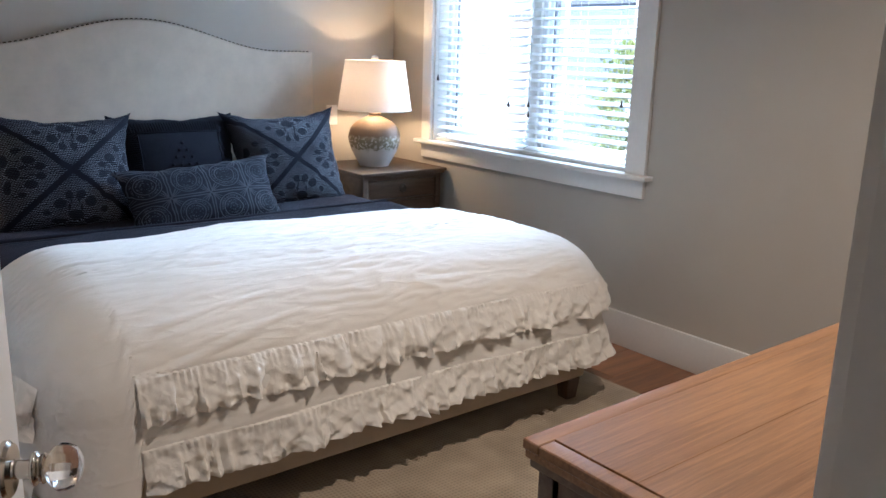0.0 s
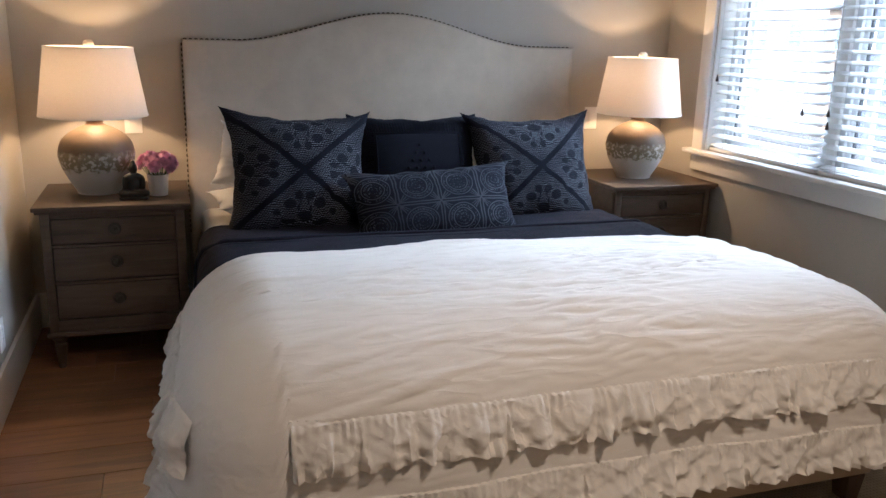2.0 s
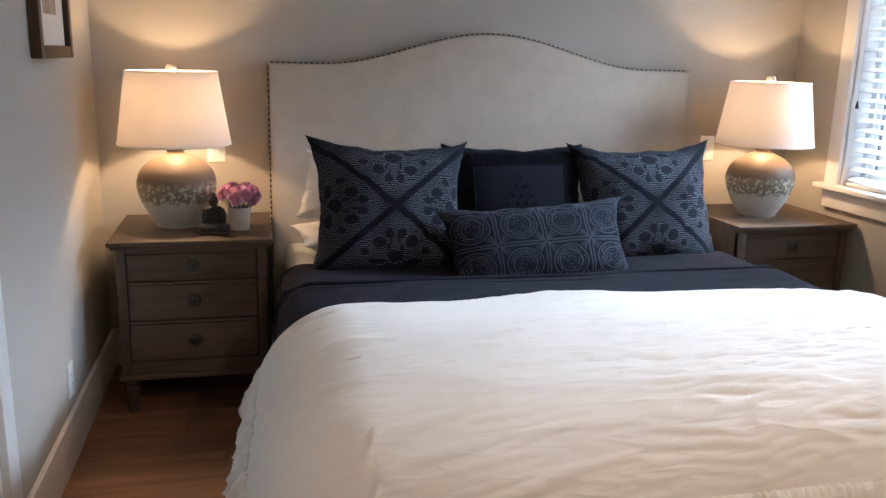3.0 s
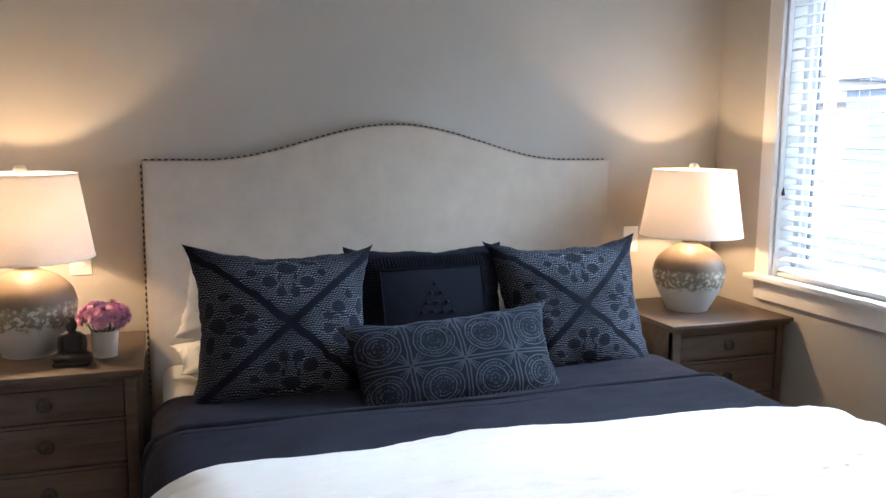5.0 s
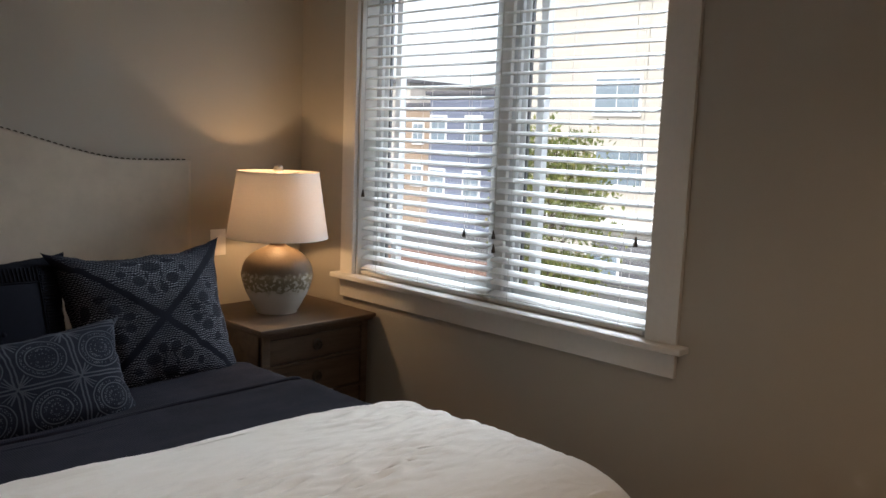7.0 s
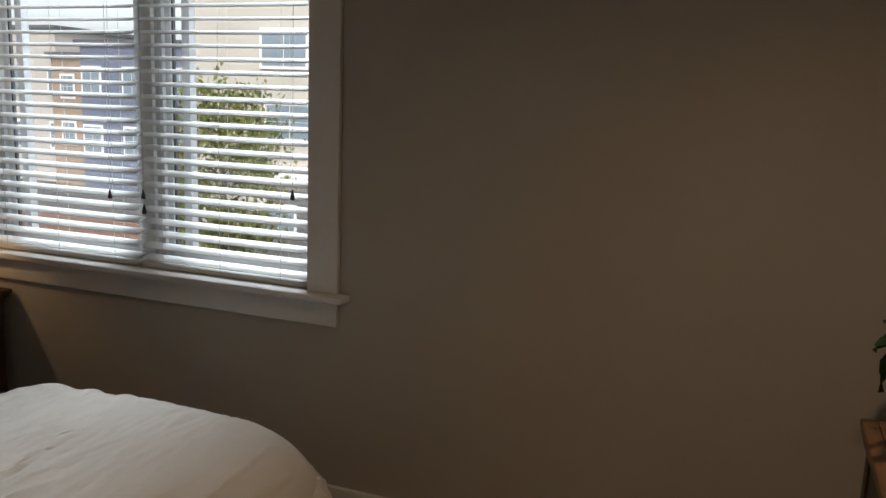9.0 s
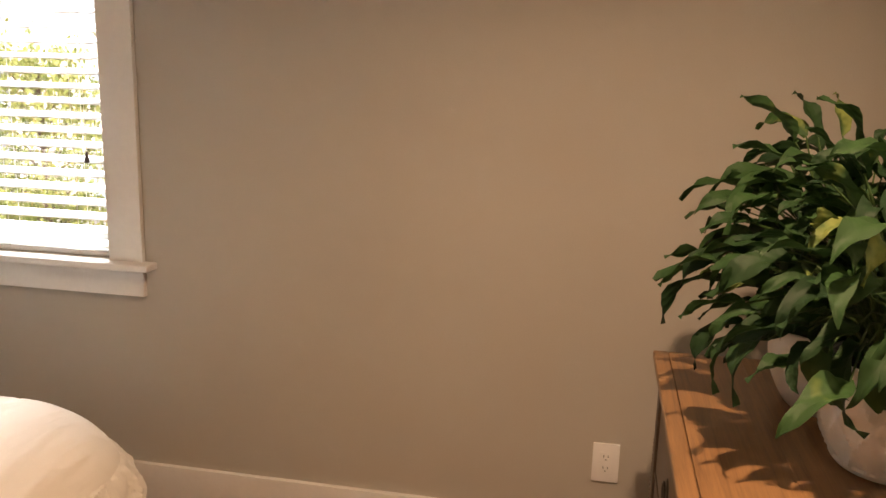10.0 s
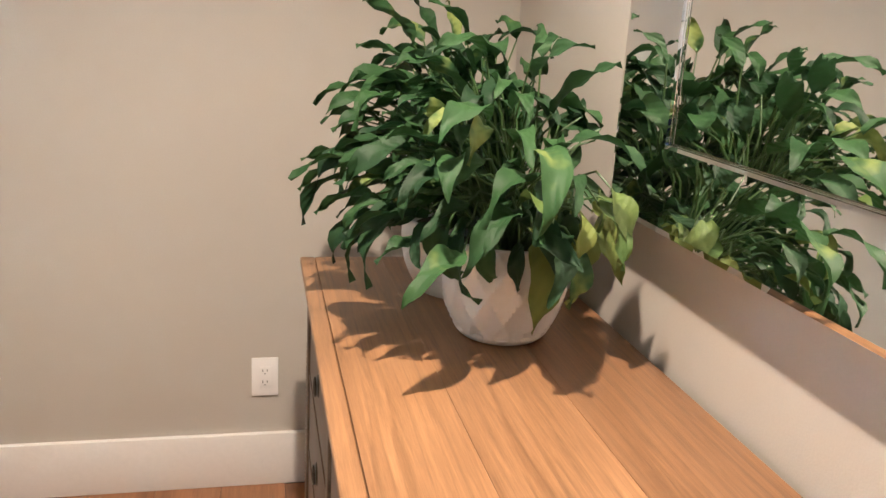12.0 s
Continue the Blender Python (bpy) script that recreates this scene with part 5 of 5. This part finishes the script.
# boards of the top, then the moulded rim in front of them
tops = [(-0.036, -0.200), (-0.2003, -0.395), (-0.3953, -DPT)]
top = part("top", box(-HWD + 0.004, -0.004, DRZ - 0.034, HWD - 0.004, -DPT, DRZ - 0.020, 0.002), DRESS, dresser, "worn honey-brown plank top")
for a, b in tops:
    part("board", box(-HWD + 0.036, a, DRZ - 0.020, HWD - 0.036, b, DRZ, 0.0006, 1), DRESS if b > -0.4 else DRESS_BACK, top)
part("edge_board", box(-HWD, 0.0, DRZ - 0.020, HWD, -0.0355, DRZ - 0.0015, 0.005, 3), DRESS, top)
for s in (-1, 1):
    part("edge_board", box(s * HWD, -0.036, DRZ - 0.020, s * (HWD - 0.0355), -DPT, DRZ - 0.0015, 0.005, 3), DRESS, top)
part("cove", box(-HWD + 0.010, -0.008, DRZ - 0.052, HWD - 0.010, -DPT + 0.004, DRZ - 0.034, 0.006, 3), DRESS_SIDE, dresser)
bw = HWD - 0.022
body = bmesh.new()
for s in (-1, 1):
    box(s * bw, -0.05, 0.10, s * (bw - 0.02), -DPT + 0.01, DRZ - 0.050, 0.002, 1, body)
box(-bw + 0.02, -DPT + 0.03, 0.10, bw - 0.02, -DPT + 0.012, DRZ - 0.050, 0, 1, body)
part("body", body, DRESS_SIDE, dresser)
for s in (-1, 1):
    part("post", box(s * bw, -0.018, 0.0, s * (bw - 0.05), -0.068, DRZ - 0.050, 0.005), DRESS_SIDE, dresser)
    part("post", box(s * bw, -DPT + 0.01, 0.0, s * (bw - 0.05), -DPT + 0.06, 0.099, 0.005), DRESS_SIDE, dresser)
    for z0, z1 in ((0.14, 0.42), (0.47, 0.735)):
        part("side_panel", box(s * (bw + 0.002), -0.11, z0, s * (bw - 0.006), -DPT + 0.07, z1, 0.004), DRESS_SIDE, dresser)
    # carved bead along the outer edge of the front post
    bm = bmesh.new()
    z = 0.14
    rng2 = random.Random(5)
    while z < 0.60:
        hgt = rng2.uniform(0.008, 0.014)
        m = Matrix.Translation((s * (bw + 0.001), -0.024, z)) @ Matrix.Diagonal((0.0065 * rng2.uniform(0.8, 1.2), 0.007, hgt * 0.62, 1))
        bmesh.ops.create_uvsphere(bm, u_segments=8, v_segments=6, radius=1, matrix=m)
        z += hgt
    part("carved_edge", bm, DRESS_SIDE, dresser, "rough carved bead")
for s in (-1, 1):
    part("post", box(s * 0.285, -0.018, 0.10, s * 0.325, -0.068, DRZ - 0.050, 0.003), DRESS_SIDE, dresser)
zz = ((0.125, 0.308), (0.327, 0.517), (0.536, 0.733))
bays = ((-(bw - 0.05), -0.325), (-0.285, 0.285), (0.325, bw - 0.05))
for z0, z1 in ((0.10, 0.121), (0.312, 0.323), (0.521, 0.532), (0.737, 0.766)):
    for x0, x1 in bays:
        part("rail", box(x0, -0.022, z0, x1, -0.055, z1, 0.0015), DRESS_SIDE, dresser)
for x0, x1 in bays:
    for z0, z1 in zz:
        dr = part("drawer", box(x0 + 0.0035, -0.024, z0, x1 - 0.0035, -0.055, z1, 0.004), DRESS_SIDE, dresser)
        ring_pull(dr, pose((x0 + x1) / 2, -0.0242, (z0 + z1) / 2, -90, 180, 0))

# ---- mirror ----
MX, MHW, MZ0, MZ1, MY0, MY1 = -1.310, 0.475, 1.072, 2.02, -4.205, -4.247
mir = thing("wall_mirror", (MX, YS, MZ0), "large silver wall mirror hanging above the wooden dresser", "mirror")
IN = 0.145
MHT = MZ1 - MZ0
of, inn = MY0 - YS, MY1 - YS
part("glass", box(-MHW + IN, inn - 0.003, IN, MHW - IN, inn, MHT - IN), MIRROR, mir, "flat mirror glass")
part("backing", box(-MHW + 0.012, 0.001, 0.012, MHW - 0.012, 0.004, MHT - 0.012), DARK, mir)
outer = [(-MHW, 0), (MHW, 0), (MHW, MHT), (-MHW, MHT)]
inner = [(-MHW + IN, IN), (MHW - IN, IN), (MHW - IN, MHT - IN), (-MHW + IN, MHT - IN)]
for i in range(4):
    j = (i + 1) % 4
    bm = bmesh.new()
    o0, o1, i0, i1 = outer[i], outer[j], inner[i], inner[j]

    def mixp(p, q, t):
        return p[0] + (q[0] - p[0]) * t, p[1] + (q[1] - p[1]) * t
    # outer bevel, sloping face, inner lip
    steps = [(0.0, of - 0.0015), (0.07, of), (0.93, inn + 0.006), (1.0, inn - 0.001)]
    rows_ = []
    for t, y in steps:
        a, b = mixp(o0, i0, t), mixp(o1, i1, t)
        rows_.append((bm.verts.new((a[0], y, a[1])), bm.verts.new((b[0], y, b[1]))))
    for r0, r1 in zip(rows_, rows_[1:]):
        bm.faces.new((r0[0], r0[1], r1[1], r1[0]))
    back = (bm.verts.new((o0[0], 0.001, o0[1])), bm.verts.new((o1[0], 0.001, o1[1])))
    bm.faces.new((back[0], back[1], rows_[0][1], rows_[0][0]))
    part("frame_strip", bm, MIRROR, mir, "mirrored frame strip", smooth=0)
bm = bmesh.new()
for a, b in zip(inner, inner[1:] + inner[:1]):
    tube([(a[0], inn + 0.004, a[1]), (b[0], inn + 0.004, b[1])], 0.0011, 6, bm)
part("beading", bm, NICKEL, mir)


# ---- potted lilies ----
def leaf_mesh(length, width, droop, fold, twist, name, material):
    bm = bmesh.new()
    n, rows = 10, []
    x, z, ang = 0.0, 0.0, 0.30
    for i in range(n + 1):
        t = i / n
        w = 0.98 * width * (math.sin(math.pi * t ** 0.72) ** 0.95) * (1 - 0.30 * t) if 0 < t < 1 else 0.0015
        row = []
        for s in (-1, -0.5, 0, 0.5, 1):
            wave = 0.010 * math.sin(t * 11 + s * 2 + droop * 5) * abs(s)
            q = Vector((0, s * w / 2, fold * abs(s) * w / 2 + wave))
            q.rotate(Euler((twist * t, 0, 0)))
            row.append(bm.verts.new((x - math.sin(-ang) * 0 + q.z * -math.sin(ang), q.y, z + q.z * math.cos(ang))))
        rows.append(row)
        x += length / n * math.cos(ang)
        z += length / n * math.sin(ang)
        ang -= droop / n
    for a, b in zip(rows, rows[1:]):
        for k in range(4):
            bm.faces.new((a[k], b[k], b[k + 1], a[k + 1]))
    return finish(bm, name, material, 80)


LEAF_SHAPES = ((0.19, 0.066, 1.3, 0.35, 0.3), (0.20, 0.074, 1.8, 0.25, -0.5), (0.17, 0.062, 0.8, 0.45, 0.5), (0.22, 0.070, 2.2, 0.30, 0.6), (0.16, 0.056, 1.5, 0.55, -0.4), (0.19, 0.080, 1.2, 0.15, 0.2), (0.18, 0.062, 2.6, 0.4, -0.8), (0.15, 0.060, 1.0, 0.3, 0.9))
LEAVES = [leaf_mesh(*a, "leaf", LEAF) for a in LEAF_SHAPES]
PALE_LEAVES = [leaf_mesh(*a, "leaf", PALE_LEAF) for a in LEAF_SHAPES]


def lily(place, label, pot_prof, pot_mat, pot_label, count, spread, high, seed, relief=False, wall=None, seg=48, low=1.05, pale=0.0, hanging=()):
    root = thing("potted_lily", place, label, "potted plant", "plants on the dresser")
    bm = lathe(pot_prof, seg)
    if relief:
        for v in bm.verts:
            r = math.hypot(v.co.x, v.co.y)
            if r > 0.095 and v.co.z < 0.190:
                a = math.atan2(v.co.y, v.co.x)
                f = 1 - 0.10 * (abs(math.sin(a * 6 + v.co.z * 30)) * abs(math.sin(a * 6 - v.co.z * 30))) ** 0.6
                v.co.x *= f
                v.co.y *= f
    part("pot", bm, pot_mat, root, pot_label, smooth=25 if relief else 40)
    rim = max(z for r, z in pot_prof)
    rad = max(r for r, z in pot_prof) * 0.86
    part("soil", lathe([(0.0, rim - 0.02), (rad * 0.5, rim - 0.016), (rad, rim - 0.024)], 24), SOIL, root)
    rg = random.Random(seed)
    base = Vector((place[0], place[1], place[2]))
    for k in range(count):
        f = (k + 0.5) / count
        el = math.acos(1 - low * f)                      # from upright to about level
        az = k * 2.39996 + rg.uniform(-0.35, 0.35)
        if wall is not None and math.sin(az) < -0.2 and rg.random() < 0.45:
            az = -az
        ln = rg.uniform(0.72, 1.0) if k % 3 else rg.uniform(0.35, 0.72)
        tip = Vector((spread * ln * math.sin(el) * math.cos(az), spread * ln * math.sin(el) * math.sin(az), rim + 0.02 + high * ln * math.cos(el) * 0.95 + 0.02))
        if wall is not None and base.y + tip.y < wall + 0.10:
            tip.y = wall + 0.10 - base.y + rg.uniform(0, 0.04)
        foot = Vector((rg.uniform(-1, 1) * rad * 0.45, rg.uniform(-1, 1) * rad * 0.45, rim - 0.02))
        mid_ = foot.lerp(tip, 0.55) + Vector((0, 0, 0.05 + 0.06 * math.sin(el)))
        pts = [foot * (1 - t) ** 2 + mid_ * 2 * t * (1 - t) + tip * t * t for t in (0, 0.25, 0.5, 0.75, 1.0)]
        st_ = part("stem", tube(pts, 0.0028, 6, taper=0.0018), STEM, root)
        head_az = math.degrees(math.atan2(tip.y, tip.x)) + rg.uniform(-38, 38)
        if wall is not None and base.y + tip.y < wall + 0.22 and math.sin(radians(head_az)) < 0:
            head_az = rg.choice((rg.uniform(150, 200), rg.uniform(-20, 30)))
        pitch_ = -38 * math.cos(el) + 26 * max(0.0, math.sin(el) - 0.55) + rg.uniform(-16, 16)
        m = Matrix.Translation(tip) @ pose(0, 0, 0, 0, 0, head_az) @ pose(0, 0, 0, rg.uniform(-28, 28), pitch_, 0) @ Matrix.Scale(rg.uniform(0.52, 0.95), 4)
        old = -0.7 * tip.x - 0.6 * tip.y > 0.07 and f > 0.45 and rg.random() < pale
        part("leaf", rg.choice(PALE_LEAVES if old else LEAVES), None, root, at=m)
    # old leaves that hang over the rim
    for az, out, down, size, k in hanging:
        d = Vector((math.cos(radians(az)), math.sin(radians(az)), 0))
        foot = d * rad * 0.4 + Vector((0, 0, rim - 0.02))
        tip = d * out + Vector((0, 0, rim + down))
        mid_ = d * out * 0.72 + Vector((0, 0, rim + max(down, 0.0) + 0.09))
        pts = [foot * (1 - t) ** 2 + mid_ * 2 * t * (1 - t) + tip * t * t for t in (0, 0.25, 0.5, 0.75, 1.0)]
        part("stem", tube(pts, 0.0028, 6, taper=0.0018), STEM, root)
        m = Matrix.Translation(tip) @ pose(0, 0, 0, 0, 0, az + rg.uniform(-15, 15)) @ pose(0, 0, 0, rg.uniform(-30, 30), rg.uniform(48, 72), 0) @ Matrix.Scale(size, 4)
        part("leaf", (PALE_LEAVES if k % 3 else LEAVES)[k % 8], None, root, "yellowing wavy leaf" if k % 3 else "", at=m)
    return root


POT1 = smooth_profile([(0.0, 0.0), (0.062, 0.0), (0.086, 0.007), (0.113, 0.052), (0.124, 0.105), (0.122, 0.160), (0.113, 0.192), (0.108, 0.194), (0.106, 0.186), (0.104, 0.165), (0.0, 0.165)], 9)
POT2 = smooth_profile([(0.0, 0.0), (0.085, 0.0), (0.105, 0.008), (0.132, 0.06), (0.142, 0.12), (0.138, 0.16), (0.130, 0.165), (0.126, 0.145), (0.0, 0.14)], 5)
lily((-0.855, -3.998, DRZ), "bushy green lily in a faceted white pot on the dresser", POT1, POT_WHITE, "glossy white pot with diamond relief", 150, 0.26, 0.325, 21, True, YS, 132, 1.10, 0.55,
     ((187, 0.128, 0.030, 0.98, 5), (202, 0.135, 0.040, 0.80, 1), (172, 0.126, 0.020, 0.50, 3), (150, 0.128, 0.020, 0.66, 6), (212, 0.165, 0.060, 0.80, 4),
      (205, 0.215, 0.110, 0.85, 7), (222, 0.170, 0.045, 0.70, 2), (214, 0.215, 0.130, 0.75, 1), (196, 0.200, 0.100, 0.80, 4), (140, 0.170, 0.060, 0.8, 3), (128, 0.190, 0.070, 0.85, 6), (228, 0.160, 0.090, 0.65, 7)))
lily((-0.580, -3.985, DRZ), "bushy green lily in a plain cream pot on the dresser", POT2, POT_CREAM, "plain matt cream pot", 140, 0.285, 0.40, 34, False, YS, 48, 0.88)


# ---- outside: ground, houses, tree ----
GZ = -3.4
GRASS = surface("ground_asphalt", (0.10, 0.10, 0.095), 0.9, 0.15, 0.4, 30, 0.3)
structure("ground", box(-300, -300, GZ - 0.3, 400, 400, GZ), GRASS, "grey paved ground between the houses")
BLUE = surface("blue_siding", (0.15, 0.17, 0.23), 0.7, 0.06, 0.5, 20, 0.1)
CREAM = surface("cream_stucco", (0.47, 0.44, 0.38), 0.85, 0.05, 0.4, 20, 0.1)
PALE = surface("pale_render", (0.45, 0.42, 0.38), 0.85, 0.05, 0.4, 20, 0.1)
BRICKY = surface("brick_red_wall", (0.20, 0.125, 0.095), 0.85, 0.15, 3, 30, 0.2)
ROOF = surface("grey_roofing", (0.10, 0.10, 0.11), 0.8, 0.1, 1, 20, 0.2)
GREY_GLASS = surface("dull_window_glass", (0.20, 0.25, 0.29), 0.12, 0.1, 1, 10, 0.0)
WHITE_EXT = surface("white_exterior_trim", (0.72, 0.71, 0.69), 0.6, 0.03, 2, 20, 0.0)


def house(x, y0, y1, top, wall_mat, label, windows, siding=0.0, ledge=None):
    """A house front at x facing west; windows: (y, z, width, height)."""
    root = thing("house", (x, (y0 + y1) / 2, GZ), label, "house")
    yc = (y0 + y1) / 2
    half, h = abs(y1 - y0) / 2, top - GZ
    part("wall", box(0, -half, 0, 9, half, h), wall_mat, root, smooth=0)
    part("roof", box(-0.25, -half - 0.2, h, 9.2, half + 0.2, h + 0.22, 0.02), ROOF, root)
    if siding:
        bm = bmesh.new()
        z = 0.2
        while z < h:
            box(-0.025, -half, z, -0.001, half, z + siding * 0.9, bm=bm)
            z += siding
        tagged(part("siding", bm, wall_mat, root, smooth=0), kind="stuff")
    if ledge:
        part("ledge", box(-0.35, -half, ledge - GZ, -0.03, half, ledge - GZ + 0.28), WHITE_EXT, root, smooth=0)
    for y, z, w, hh_ in windows:
        wd = part("window", box(-0.07, y - yc - w / 2 - 0.09, z - GZ - hh_ / 2 - 0.09, -0.026, y - yc + w / 2 + 0.09, z - GZ + hh_ / 2 + 0.09), WHITE_EXT, root, smooth=0)
        k = 2 if w > 0.7 else 1
        for i in range(k):
            a = -w / 2 + w * i / k + 0.02
            for q0, q1 in ((0.02, 0.49), (0.51, 0.98)):
                part("pane", box(-0.085, y - yc + a, z - GZ - hh_ / 2 + hh_ * q0, -0.0705, y - yc + a + w / k - 0.04, z - GZ - hh_ / 2 + hh_ * q1), GREY_GLASS, wd, smooth=0)
    return root


wins = [(y, z, 1.1, 1.3) for y in (23.1, 26.0, 28.6) for z in (2.0, -0.9)]
house(30, 18, 29.3, 3.8, BLUE, "dark blue sided house with white windows", wins, 0.22)
wins = [(y, z, 1.0, 1.3) for y in (32.0, 34.6, 37.4, 40) for z in (1.9, -0.9)]
house(31, 32.0, 44, 4.6, PALE, "pale rendered house with small windows", wins)
TAN = surface("tan_brick", (0.31, 0.235, 0.17), 0.85, 0.12, 2, 30, 0.2)
house(30.5, 29.6, 31.8, 3.2, TAN, "narrow tan brick house between two others", [(30.7, z, 0.8, 1.1) for z in (1.7, -0.7)])
wins = [(12.2, 3.15, 1.75, 1.2), (11.95, 0.70, 1.9, 1.15), (8.6, 3.15, 1.75, 1.2), (8.6, 0.70, 1.9, 1.15), (6.0, 3.2, 1.5, 1.0), (6.0, 0.55, 1.6, 1.1), (12.4, -2.65, 1.3, 0.85)]
cream_house = house(22, 0.5, 15.95, 8.2, CREAM, "cream stucco house with grey windows behind the tree", wins, 0, -1.35)
part("garage_door", box(-0.06, 2.0, 0.05, -0.001, 4.6, 1.75, 0.01), SEAL, cream_house, "dark garage door")
wl = part("garden_wall", box(13.7, 10.5, GZ, 13.95, 22, -1.75, 0.01), BRICKY, smooth=0)
tagged(wl, "low brick-red garden wall across the lane", "wall")


def tree(place, height, spread, seed, label):
    root = thing("tree", place, label, "tree")
    rg = random.Random(seed)
    bm = tube([(0, 0, 0), (0.05, 0.03, height * 0.4), (0.0, 0.06, height * 0.95)], 0.11, 8, taper=0.02)
    part("trunk", bm, FRAME_WOOD, root)
    clusters = []
    for k in range(34):
        t = 0.22 + 0.75 * (k + 0.5) / 34
        az = k * 2.4
        r = spread * (math.sin(math.pi * min(1.0, (t - 0.12) * 1.05)) ** 0.7) * rg.uniform(0.75, 1.05)
        end = Vector((r * math.cos(az), r * math.sin(az), height * t + 0.15 * height * rg.uniform(0, 0.5)))
        part("limb", tube([(0.02, 0.03, height * t * 0.85), tuple(end * 0.6 + Vector((0, 0, height * t * 0.36))), tuple(end)], 0.03, 5, taper=0.008), FRAME_WOOD, root)
        clusters += [end, end * 0.72 + Vector((0, 0, height * t * 0.28))]
    me_v, me_f = [], []
    for c in clusters:
        for i in range(95):
            p = c + Vector((rg.gauss(0, 0.27), rg.gauss(0, 0.27), rg.gauss(0, 0.25)))
            q = Euler((rg.uniform(0, 6.3), rg.uniform(0, 6.3), rg.uniform(0, 6.3))).to_matrix()
            s = rg.uniform(0.05, 0.095)
            b0 = len(me_v)
            me_v += [p + q @ Vector(v) * s for v in ((-1, 0, 0), (0, -0.5, 0.1), (1, 0, 0), (0, 0.5, 0.1))]
            me_f.append((b0, b0 + 1, b0 + 2, b0 + 3))
    me = bpy.data.meshes.new("crown")
    me.from_pydata([tuple(v) for v in me_v], [], me_f)
    me.materials.append(CROWN)
    part("crown", me, None, root, "loose green and yellowing leaves")
    return root


CROWN = leaf_material("crown_leaf", (0.09, 0.12, 0.03), (0.20, 0.21, 0.06), (0.32, 0.22, 0.07))
for nd in CROWN.node_tree.nodes:
    if nd.type == "OBJECT_INFO":
        geo = CROWN.node_tree.nodes.new("ShaderNodeNewGeometry")
        for lk in list(nd.outputs["Random"].links):
            CROWN.node_tree.links.new(geo.outputs["Random Per Island"], lk.to_socket)
tree((13.3, 8.25, GZ), 5.0, 1.35, 5, "slender young tree with green and yellowing leaves")

# ---- floor planks ----
PW, gap, HALL_E = 0.19, 0.0012, -2.0
rng3 = random.Random(2)
meshes = {}
row, y = 0, YN
while y > -5.2:
    x = XW - rng3.uniform(0.1, 1.5)
    while x < XE:
        ln = rng3.choice((0.9, 1.2, 1.6, 1.9))
        if ln not in meshes:
            meshes[ln] = finish(box(0.0, -PW + gap, -0.011, ln - gap, 0.0, 0.0, 0.0012, 1), "plank", OAK, 0)
        a, b = x, x + ln
        if a >= XW - 0.001 and b <= (XE if y > YS else HALL_E):
            part("plank", meshes[ln], None, FLOOR, at=pose(a, y, 0))
        else:
            a, b = max(a, XW if y > YS else -4.3), min(b, XE if y > YS else HALL_E)
            if b - a > 0.02:
                part("plank", finish(box(0.0, -PW + gap, -0.011, b - a - gap, 0.0, 0.0, 0.0012, 1), "plank", OAK, 0), None, FLOOR, at=pose(a, y, 0))
        x += ln
    y -= PW
    row += 1
